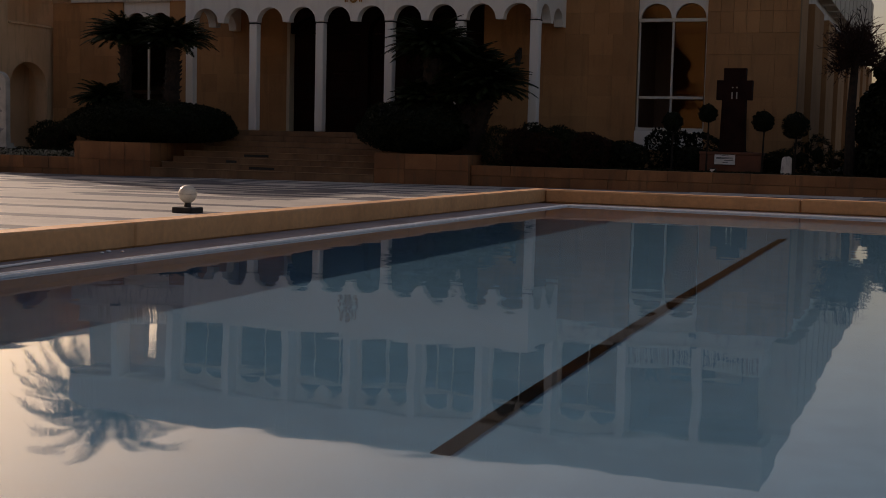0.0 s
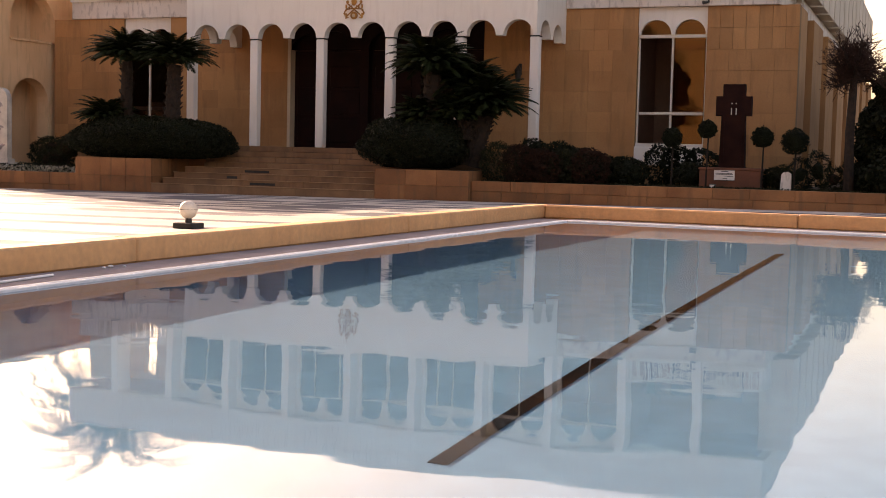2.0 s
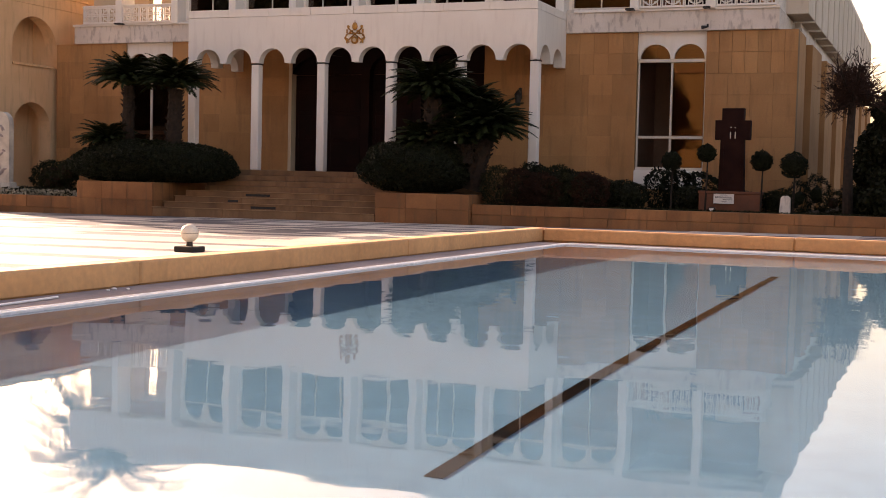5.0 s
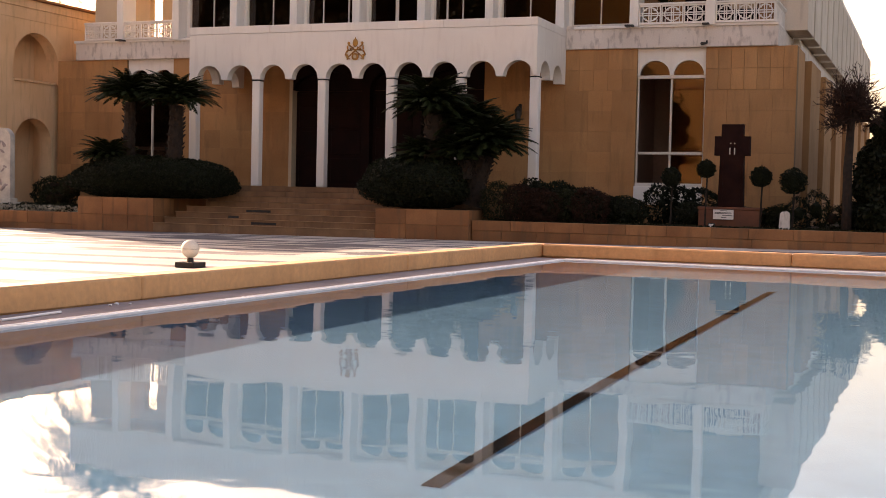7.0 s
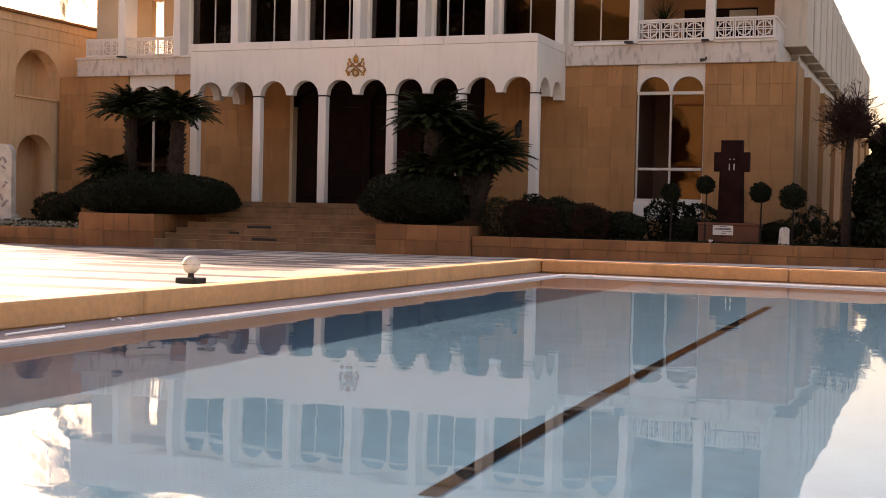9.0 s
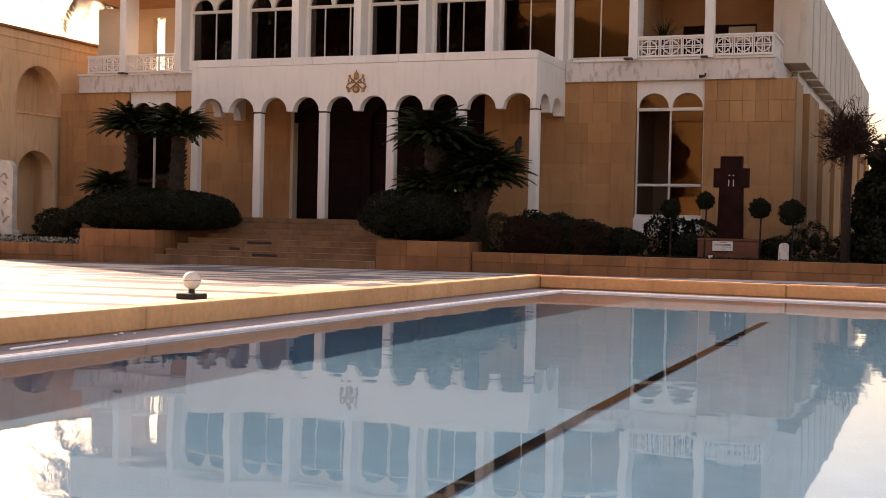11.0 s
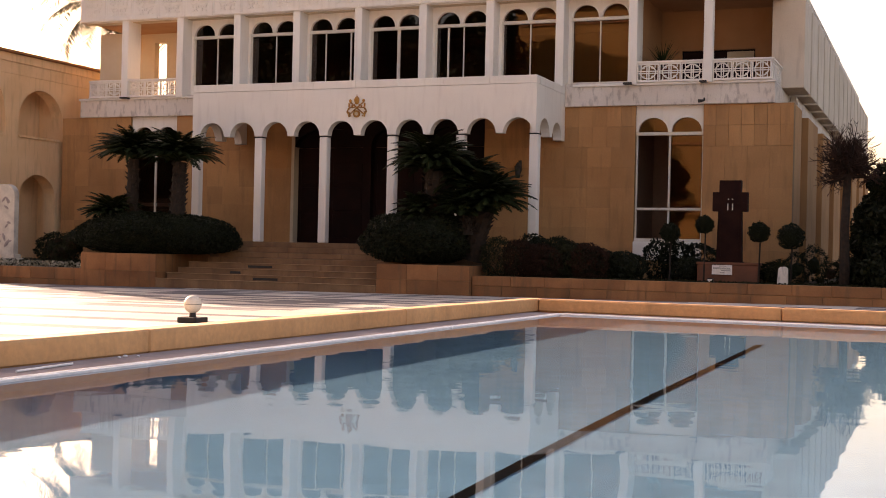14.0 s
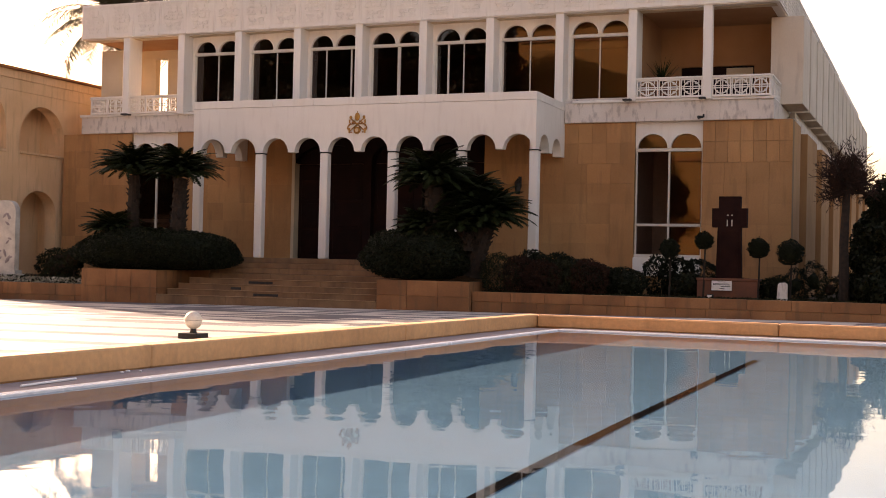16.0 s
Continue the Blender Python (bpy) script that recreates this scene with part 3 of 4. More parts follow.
# gilded arms on the porch front
arms = thing("coat_of_arms", "gilded coat of arms with crossed keys on white porch", "emblem", pose(-2.98, -0.02, 4.80) @ Matrix.Scale(0.8, 4))
bm = bmesh.new()
for sx in (-1, 1):
    tube(bm, (-0.30 * sx, -0.01, -0.28), (0.30 * sx, -0.01, 0.20), 0.025, 0.025, 6)
    tube(bm, (-0.33 * sx, -0.01, -0.38), (-0.33 * sx, -0.01, -0.18), 0.03, 0.03, 6)
    tube(bm, (0.33 * sx, -0.01, 0.0), (0.33 * sx, -0.01, 0.14), 0.03, 0.03, 6)
    tube(bm, (0.0, -0.01, 0.0), (0.34 * sx, -0.01, -0.04), 0.02, 0.02, 6)
    bmesh.ops.create_uvsphere(bm, u_segments=10, v_segments=6, radius=0.06, matrix=Matrix.LocRotScale((0.28 * sx, -0.01, 0.24), None, (1, 0.5, 1)))
part("crossed_keys", bm, GOLD, arms)
bm = bmesh.new()
bmesh.ops.create_uvsphere(bm, u_segments=14, v_segments=10, radius=0.13, matrix=Matrix.LocRotScale((0, -0.02, 0.25), None, (0.85, 0.4, 1.2)))
tube(bm, (0, -0.02, 0.36), (0, -0.02, 0.47), 0.02, 0.015, 6)
part("tiara", bm, GOLD, arms)
bm = bmesh.new()
for sx in (-1, 1):
    for k in range(9):
        a = k / 8
        q = (sx * (0.10 + 0.30 * math.sin(a * 2.6)), -0.012, 0.08 - 0.42 * a)
        bmesh.ops.create_icosphere(bm, subdivisions=1, radius=0.035 + 0.012 * (k % 2), matrix=Matrix.LocRotScale(q, None, (1, 0.5, 1)))
part("ribbon", bm, GOLD, arms)
bm = bmesh.new()
tube(bm, (0, -0.04, -0.27), (0, 0.02, -0.27), 0.14, 0.14, 16)
part("shield", bm, GOLD, arms)
bm = bmesh.new()
tube(bm, (0, -0.055, -0.27), (0, -0.03, -0.27), 0.07, 0.07, 12)
part("shield_boss", bm, CREAM, arms)

# small spotlight under the balcony
spot = thing("spotlight", "small dark floodlight fixed under the balcony slab", "lamp", pose(7.1, 2.84, 5.1) @ Matrix.Scale(0.6, 4))
bm = bmesh.new()
tube(bm, (0.0, -0.05, 0.0), (-0.22, -0.22, -0.04), 0.05, 0.09, 10)
part("lamp_head", bm, BLACK, spot)
part("bracket", boxes((-0.02, 0.06, -0.08, 0.06, -0.02, 0.14)), BLACK, spot)

# ---- steps ----
steps = thing("steps", "worn ochre stone steps up to the porch", "steps", kind="structure")
R = (0.60 - PLAZA) / 8
for i in range(8):
    y = (-3.45 + 0.34 * i) if i < 4 else (-1.62 + 0.33 * (i - 4))
    x0 = -7.8 + 0.16 * i
    for k in range(3):
        w = (-0.63 - x0) / 3
        bm = boxes((x0 + k * w + 0.001, x0 + (k + 1) * w - 0.001, y, 0.0 if i > 6 else y + 2.1, PLAZA + R * i + (0.002 if i else -0.15), PLAZA + R * (i + 1)), bevel=0.012)
        part("step_stone", bm, STEP_STONE, steps)
for i in range(4):
    y, x0 = -3.45 + 0.34 * i, -7.8 + 0.16 * i
    part("nosing", boxes((x0 - 0.01, -0.64, y - 0.018, y + 0.05, PLAZA + R * (i + 1) + 0.001, PLAZA + R * (i + 1) + 0.022), bevel=0.008), NOSING, steps, "worn pale step edge")
# thin black bars on three risers, drawn as dark slots
for u0, u1, y, z in ((-5.26, -4.45, -2.43, -0.15), (-4.69, -3.88, -3.11, -0.49), (-5.66, -5.31, -2.77, -0.33)):
    part("step_light", boxes((u0, u1, y - 0.006, y + 0.02, z - 0.035, z + 0.035)), BLACK, steps, "dark slot in the step riser")
part("step_core", boxes((-7.7, -0.65, -3.3, -0.4, PLAZA, PLAZA + R * 0.9), (-7.2, -0.65, -1.3, -0.4, PLAZA, -0.1)), SANDSTONE_BACK, steps)

# ---- planters on both sides of the steps ----
def planter(label, u0, u1, y0, y1, top, n, foot):
    p = thing("planter", label, "planter")
    w = (u1 - u0) / n
    h = (top - foot) / 2
    part("planter_core", boxes((u0 + 0.02, u1 - 0.02, y0 + 0.02, y1, foot, top - 0.02)), SANDSTONE_BACK, p)
    for r in range(2):
        for k in range(n):
            part("facing_stone", boxes((u0 + k * w + 0.003, u0 + (k + 1) * w - 0.003, y0, y0 + 0.1, foot + r * h + 0.003, foot + (r + 1) * h - 0.003), bevel=0.006), PLANTER_STONE, p)
        m = 3
        d = (y1 - y0 - 0.1) / m
        for k in range(m):
            for u in (u0, u1 - 0.1):
                part("facing_stone", boxes((u, u + 0.1, y0 + 0.103 + k * d, y0 + 0.097 + (k + 1) * d, foot + r * h + 0.003, foot + (r + 1) * h - 0.003), bevel=0.006), PLANTER_STONE, p)
    part("soil", boxes((u0 + 0.1, u1 - 0.1, y0 + 0.1, y1, top - 0.1, top - 0.015)), EARTH, p)
    return p


planter("ochre stone planter beside the steps with clipped hedge", -0.62, 2.1, -3.45, -0.5, 0.06, 3, -0.78)
planter("long ochre stone planter beside the steps under two cycads", -10.5, -7.8, -3.45, -0.5, 0.16, 3, -0.88)

# ---- garden walls ----
def low_wall(name, label, u0, u1, y, z_top, course, foot):
    w = thing(name, label, "garden wall", kind="structure")
    part("wall_core", boxes((u0, u1, y + 0.02, y + 0.34, foot, z_top - 0.02)), SANDSTONE_BACK, w)
    rg = random.Random(3)
    for r in range(2):
        x = u0
        while x < u1 - 0.02:
            l = min(rg.uniform(0.75, 1.15), u1 - x)
            z0 = foot + r * course
            part("wall_block", boxes((x + 0.004, x + l - 0.004, y - 0.004 * r, y + 0.36, z0 + 0.004, (z_top if r else z0 + course) - 0.003), bevel=0.010), PLANTER_STONE, w)
            x += l
    return w


low_wall("wall_garden", "low ochre stone garden wall of two courses", 2.12, 26.0, -3.28, -0.2, 0.28, -0.75)
low_wall("wall_garden_west", "low ochre stone kerb wall round flower bed", -24.0, -10.55, -3.28, -0.33, 0.3, -1.0)
tagged(link("soil_bed", boxes((2.15, 40, -2.92, 2.9, PLAZA, -0.26), (9.9, 40, 2.9, 40, PLAZA, -0.26)), EARTH), "dark bare soil of the garden bed", "soil", kind="structure")
tagged(link("soil_bed", boxes((-24, -10.5, -2.92, 2.9, -1.2, -0.38)), EARTH), "dark soil of the flower bed", "soil", kind="structure")

# ---- side wing with arches ----
wing = thing("side_wing", "ochre rendered side wing with two rows of arches", "building")
WX = -16.6


def wing_face():
    """Long face turned to the forecourt, with recessed arches on two floors."""
    ends = (-1.0, 3.6)
    part("wing_wall", slab(arches(*ends, [(-0.95, 0.1), (0.80, 3.2)], 4.75, 6.3, 1.15), WX - 0.5, WX, "x"), OCHRE, wing)
    part("wing_wall", slab(arches(*ends, [(-0.95, -0.1), (0.92, 2.82)], 2.05, 4.15, 0.8), WX - 0.5, WX, "x"), OCHRE, wing)
    for a, b in ((-1.0, -0.95), (0.1, 0.80), (3.2, 3.6)):
        part("wing_pier", boxes((WX - 0.5, WX, a, b, 4.15, 4.75)), OCHRE, wing)
    each("wing_pier", [(WX - 0.5, WX, -1.0, -0.95, -1.1, 2.05), (WX - 0.5, WX, -0.1, 0.92, -1.1, 2.05), (WX - 0.5, WX, 2.82, 3.6, -1.1, 2.05)], OCHRE, wing)
    each("wing_sill", [(WX - 0.5, WX + 0.06, -0.95, 0.1, 4.12, 4.2), (WX - 0.5, WX + 0.06, 0.8, 3.0, 4.12, 4.2)], OCHRE, wing, bevel=0.01)
    part("recess_wall", boxes((WX - 1.3, WX - 1.1, -1.0, 3.6, -1.1, 6.3)), OCHRE, wing)
    each("cornice", [(WX - 1.3, WX + 0.02, -1.02, 6.5, 6.3, 6.72), (WX - 1.3, WX + 0.05, -1.04, 6.5, 6.72, 7.02)], OCHRE, wing, bevel=0.02)
    part("recess_wall", boxes((WX - 1.3, WX - 0.5, 3.2, 3.6, -1.1, 6.3)), OCHRE, wing)
    part("recess_wall", boxes((WX - 1.1, WX - 0.5, -1.0, 3.2, 4.1, 4.18)), OCHRE, wing)
    part("roof", boxes((WX - 1.35, WX + 0.18, -1.08, 6.5, 7.02, 7.12), bevel=0.02), PLANTER_STONE, wing)
    each("wing_wall", [(WX - 0.5, WX, 3.6, 6.5, -1.1, 6.3), (WX - 1.3, WX - 1.1, 3.6, 6.5, -1.1, 6.3), (WX - 1.1, WX - 0.5, 6.2, 6.5, -1.1, 6.3)], OCHRE, wing)


wing_face()


# ---- plants ----
def leafy(ob_name, label, category, at, half, n, size, material, seed, core=0.8, power=2.0, lump=3.0, group="", slim=0.5, stem=0.0):
    """A clipped or loose bush: a dark twiggy body inside a coat of small leaves."""
    rng = np.random.default_rng(seed)
    t = thing(ob_name, label, category, pose(*at), group)
    bm = bmesh.new()
    bmesh.ops.create_icosphere(bm, subdivisions=3, radius=1.0)
    for v in bm.verts:
        d = v.co.normalized()
        e = (abs(d.x) ** power + abs(d.y) ** power + abs(d.z) ** power) ** (-1 / power)
        p = d * e
        w = core * (1 + 0.12 * math.sin(lump * p.x + 1.3) * math.cos(lump * 1.3 * p.y) + 0.06 * noise.noise(p * 4))
        v.co = Vector((p.x * half[0] * w, p.y * half[1] * w, max(p.z, -0.9) * half[2] * w + half[2] + stem))
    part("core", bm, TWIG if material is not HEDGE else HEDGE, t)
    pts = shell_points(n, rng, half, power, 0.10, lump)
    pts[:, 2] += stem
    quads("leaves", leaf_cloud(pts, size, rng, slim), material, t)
    if stem:
        bm = bmesh.new()
        tube(bm, (0, 0, -0.1), (0.03, 0, stem + half[2] * 0.5), 0.028, 0.02, 7)
        part("trunk", bm, BARK, t)
    return t


def frond_blades(base, heading, length, lift, droop, leaflet, rng, count=34, wide=0.13):
    """One arching feather leaf as loose blades along its rib."""
    rows = []
    h = np.array((math.cos(heading), math.sin(heading), 0.0))
    side = np.array((-h[1], h[0], 0.0))
    p = np.array(base, float)
    a = lift
    pts, dirs = [p.copy()], []
    for k in range(count):
        d = h * math.cos(a) + np.array((0, 0, 1.0)) * math.sin(a)
        p = p + d * length / count
        pts.append(p.copy()), dirs.append(d)
        a -= droop / count
    up0 = np.array((0, 0, 1.0))
    for k in range(count):
        d = dirs[k]
        nrm = np.cross(side, d)
        w = 0.006 + 0.010 * (1 - k / count)
        rows.append((pts[k] - side * w, pts[k] + side * w, pts[k + 1] + side * w * 0.9, pts[k + 1] - side * w * 0.9))
        f = k / count
        if f < 0.08:
            continue
        ll = leaflet * (math.sin(math.pi * min(f * 0.9 + 0.12, 1.0)) ** 0.6) * rng.uniform(0.85, 1.1)
        for s in (-1, 1):
            out = side * s * 0.80 + d * 0.55 + nrm * rng.uniform(0.05, 0.35)
            out /= np.linalg.norm(out)
            q = pts[k] + d * length / count * rng.uniform(0.1, 0.9)
            e = q + out * ll - up0 * 0.12 * ll
            t = d * max(ll, 0.15) * wide
            rows.append((q - t, q + t, e + t * 0.3, e - t * 0.3))
    return rows


def cycad(label, at, trunk_h, trunk_r, n, length, seed, lean=0.0, leaflet=0.24):
    rng = np.random.default_rng(seed)
    c = thing("cycad", label, "cycad", pose(*at), "cycads by the steps")
    bm = bmesh.new()
    k = 9
    for i in range(k):
        z0, z1 = trunk_h * i / k, trunk_h * (i + 1) / k
        r = trunk_r * (1.05 - 0.25 * i / k)
        tube(bm, (lean * i / k, 0, z0), (lean * (i + 1) / k, 0, z1 + 0.02), r * 1.12, r * 0.92, 10)
    for i in range(120):
        a, z = rng.uniform(0, 6.28), rng.uniform(0.03, trunk_h)
        x, y = math.cos(a) * trunk_r, math.sin(a) * trunk_r
        o = lean * z / trunk_h
        tube(bm, (o + x * 0.85, y * 0.85, z), (o + x * 1.22, y * 1.22, z + 0.07), 0.03, 0.012, 4)
    part("trunk", bm, BARK, c)
    rows = []
    for i in range(n):
        t = i / n
        rows += frond_blades((lean, 0, trunk_h), i * 2.39996 + rng.uniform(-0.1, 0.1), length * rng.uniform(0.85, 1.1), radians(90 - 50 * t + rng.uniform(-7, 7)), radians(88), leaflet * 0.72, rng, 62, 0.12)
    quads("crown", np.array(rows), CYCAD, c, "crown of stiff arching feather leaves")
    return c


# clipped hedges spilling over the planters
leafy("hedge", "dark clipped hedge filling the planter by the steps", "hedge", (0.12, -2.15, 0.06), (1.54, 1.55, 0.70), 26000, 0.075, HEDGE, 11, 0.90, 2.6, 2.2)
leafy("hedge", "long dark clipped hedge under two cycads", "hedge", (-8.75, -2.1, 0.14), (2.75, 1.45, 0.62), 36000, 0.075, HEDGE, 12, 0.90, 2.4, 1.6)
cycad("tall dark cycad rising from the planter hedge", (-9.6, -2.2, 0.3), 2.75, 0.20, 130, 1.45, 21, 0.05)
cycad("dark cycad with a thick trunk in the planter hedge", (-7.95, -2.2, 0.3), 2.65, 0.24, 130, 1.45, 22, 0.08)
cycad("small young cycad low in the planter hedge", (-10.2, -2.3, 0.9), 0.30, 0.16, 80, 1.2, 23)
cycad("small young cycad low in the planter hedge", (-8.5, -2.6, 0.95), 0.2, 0.12, 18, 0.5, 26)
cycad("large dark cycad above the hedge before the porch", (0.6, -2.3, 0.3), 2.38, 0.30, 150, 1.5, 24, -0.05, 0.28)
cycad("leaning dark cycad spreading over the garden bed", (1.55, -1.9, 0.2), 1.45, 0.28, 150, 1.5, 25, 0.45, 0.28)
cycad("dark cycad crown between hedge and porch", (1.25, -1.5, 0.3), 1.9, 0.26, 120, 1.45, 27, 0.0, 0.28)

cycad("young dark cycad at the foot of the large one", (0.35, -2.2, 1.0), 0.35, 0.2, 90, 1.15, 28, 0.0, 0.26)
cycad("young dark cycad at the foot of the large one", (1.5, -2.2, 0.9), 0.5, 0.2, 90, 1.2, 29, 0.0, 0.26)

# shrubs in the garden bed
rs = random.Random(8)
for k in range(5):
    leafy("shrub", "low russet and green shrub behind the garden wall", "shrub", (2.6 + 0.62 * k, -2.4 + rs.uniform(-0.1, 0.2), -0.27), (0.52, 0.42, 0.50 + rs.uniform(-0.05, 0.06)), 4200, 0.075, RUSSET if k % 3 else SHRUB, 40 + k, 0.12, 2.2, 5, "bed shrubs", 0.3)
for k, (u, h) in enumerate(((3.35, 0.62), (4.1, 0.58), (4.75, 0.5), (5.3, 0.42), (5.9, 0.40))):
    leafy("shrub", "dark leafy shrub in the garden bed", "shrub", (u, -1.7, -0.27), (0.55, 0.5, h), 2800, 0.08, HEDGE, 50 + k, 0.72, 2.2, 5, "bed shrubs")
for k, (u, h) in enumerate(((6.15, 0.60), (6.65, 0.58), (7.3, 0.55))):
    leafy("shrub", "loose dark shrub before the white window base", "shrub", (u, 1.6, -0.27), (0.5, 0.4, h), 1700, 0.10, HEDGE, 60 + k, 0.15, 2.2, 5, "bed shrubs")
leafy("shrub", "thin dark shrub before the white column", "shrub", (3.05, 0.9, -0.1), (0.22, 0.22, 0.48), 260, 0.08, HEDGE, 70, 0.2, 2.2, 5)
for k, (u, z, r) in enumerate(((7.12, 1.06, 0.25), (8.02, 1.28, 0.23), (9.42, 1.10, 0.26), (10.22, 1.0, 0.33))):
    leafy("topiary_tree", "small ball-clipped topiary tree on a thin stem", "topiary", (u, -1.8, -0.26), (r, r, r), 2600, 0.05, HEDGE, 80 + k, 0.8, 2.0, 6, "topiary trees", 0.5, z + 0.26 - r)
for k in range(7):
    u = 9.9 + 0.42 * k
    leafy("shrub", "spiky mixed shrub at the end of the bed", "shrub", (u, -1.4 + 0.1 * (k % 3), -0.27), (0.34, 0.34, 0.34 + 0.1 * (k % 3)), 900, 0.13, HEDGE if k % 3 else SHRUB, 90 + k, 0.4, 2, 5, "bed shrubs", 0.16)
for k, (u, h) in enumerate(((7.55, 0.34), (9.75, 0.3), (8.9, 0.3))):
    leafy("shrub", "dark leafy shrub in the garden bed", "shrub", (u, -1.2, -0.27), (0.5, 0.4, h), 1600, 0.08, HEDGE, 100 + k, 0.7, 2.2, 5, "bed shrubs")

# ground cover along the wall
rng = np.random.default_rng(77)
n = 9000
gp = np.stack([rng.uniform(2.2, 16, n), rng.uniform(-2.9, -1.2, n), np.full(n, -0.25)], 1)
gp[:, 2] += rng.uniform(0, 0.07, n)
tagged(quads("ground_cover", leaf_cloud(gp, 0.07, rng, 0.4, 1.0), SHRUB), "low green ground cover along the garden wall", "ground cover", kind="stuff")
n = 5000
gp = np.stack([rng.uniform(-18, -11, n), rng.uniform(-2.9, -1.0, n), np.full(n, -0.37)], 1)
gp[:, 2] += rng.uniform(0, 0.2, n)
tagged(quads("flowers", leaf_cloud(gp, 0.08, rng, 0.6, 1.0), PALE_LEAF), "pale flowering ground cover in the bed", "flowers", kind="stuff")
n = 4000
gp = np.stack([rng.uniform(-18, -11, n), rng.uniform(-2.9, 0.5, n), np.full(n, -0.37)], 1)
gp[:, 2] += rng.uniform(0, 0.25, n)
tagged(quads("ground_cover", leaf_cloud(gp, 0.1, rng, 0.4, 1.0), SHRUB), "green ground cover in the flower bed", "ground cover", kind="stuff")
leafy("shrub", "round sunlit shrub on thin stems beside the planter", "shrub", (-12.25, -1.6, -0.38), (0.34, 0.34, 0.36), 3000, 0.06, SHRUB, 110, 0.7, 2.0, 5, "west bed shrubs", 0.5, 0.45)
leafy("shrub", "round dark shrub close to the hedge", "shrub", (-12.0, 0.4, -0.38), (0.36, 0.36, 0.95), 3000, 0.07, HEDGE, 111, 0.75, 2.0, 5, "west bed shrubs")
leafy("shrub", "loose dark shrub before the arches", "shrub", (-14.3, 0.2, -0.38), (0.85, 0.5, 0.58), 3500, 0.08, SHRUB, 112, 0.6, 2.0, 5, "west bed shrubs")
leafy("shrub", "loose dark shrub before the arches", "shrub", (-13.4, -0.9, -0.38), (0.5, 0.5, 0.4), 2500, 0.08, SHRUB, 113, 0.6, 2.0, 5, "west bed shrubs")


def bare_tree(at, height, seed):
    """Pollarded tree: a trunk, limbs and a spiky head of twigs."""
    rg = random.Random(seed)
    t = thing("tree", "pollarded tree with a spiky head of bare twigs", "tree", pose(*at))
    bm = bmesh.new()
    tube(bm, (0, 0, 0), (-0.03, 0, height * 0.35), 0.14, 0.11, 9)
    tube(bm, (-0.03, 0, height * 0.35), (0.02, 0, height * 0.72), 0.115, 0.09, 9)
    part("trunk", bm, BARK, t)
    limbs, twigs = bmesh.new(), []
    for k in range(14):
        a = k * 2.4
        e = Vector((rg.uniform(0.3, 0.62) * math.cos(a), rg.uniform(0.3, 0.62) * math.sin(a), height * 0.66 + rg.uniform(-0.1, 1.15)))
        tube(limbs, (0.02, 0, height * 0.69), e, 0.06, 0.025, 6)
        for j in range(60):
            d = Vector((rg.gauss(0, 1), rg.gauss(0, 1), rg.gauss(0.45, 0.8))).normalized()
            b = e.lerp(Vector((0, 0, height * 0.72)), rg.uniform(0, 0.6))
            q = b + d * rg.uniform(0.15, 0.55)
            s = d.orthogonal().normalized() * 0.012
            twigs.append((b - s, b + s, q + s * 0.4, q - s * 0.4))
            for _ in range(4):
                d2 = (d + Vector((rg.gauss(0, 0.7), rg.gauss(0, 0.7), rg.gauss(0.2, 0.5)))).normalized()
                b2 = b.lerp(q, rg.uniform(0.4, 1))
                q2 = b2 + d2 * rg.uniform(0.08, 0.2)
                s2 = d2.orthogonal().normalized() * 0.009
                twigs.append((b2 - s2, b2 + s2, q2 + s2 * 0.5, q2 - s2 * 0.5))
    part("limbs", limbs, BARK, t)
    quads("crown", np.array([[tuple(v) for v in q] for q in twigs]), TWIG, t, "spiky head of thin twigs")


bare_tree((11.55, -1.9, -0.27), 4.1, 4)


def dark_tree(name, label, at, height, spread, n, seed, size=0.14, crown_from=0.1):
    rg, rng = random.Random(seed), np.random.default_rng(seed)
    t = thing(name, label, "tree", pose(*at), "dark trees")
    bm = bmesh.new()
    tube(bm, (0, 0, 0), (0.1, 0, height * 0.55), 0.16, 0.09, 8)
    cs = []
    for k in range(14):
        a, z = rg.uniform(0, 6.28), rg.uniform(crown_from + 0.08, 0.92)
        r = spread * (1.0 - 0.65 * z) * rg.uniform(0.35, 0.95)
        c = (math.cos(a) * r, math.sin(a) * r, height * z)
        tube(bm, (0.05, 0, height * z * 0.6), c, 0.05, 0.02, 5)
        cs.append((c, spread * rg.uniform(0.35, 0.6)))
    part("trunk", bm, BARK, t)
    pts = []
    for c, r in cs:
        d = rng.normal(size=(n // 14, 3))
        d /= np.linalg.norm(d, axis=1)[:, None]
        pts.append(np.array(c) + d * r * rng.uniform(0.3, 1.05, size=(len(d), 1)) * np.array((1, 1, 0.8)))
    pts = np.concatenate(pts)
    pts = pts[pts[:, 2] > 0.05]
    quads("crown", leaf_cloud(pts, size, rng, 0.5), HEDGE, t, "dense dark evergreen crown")


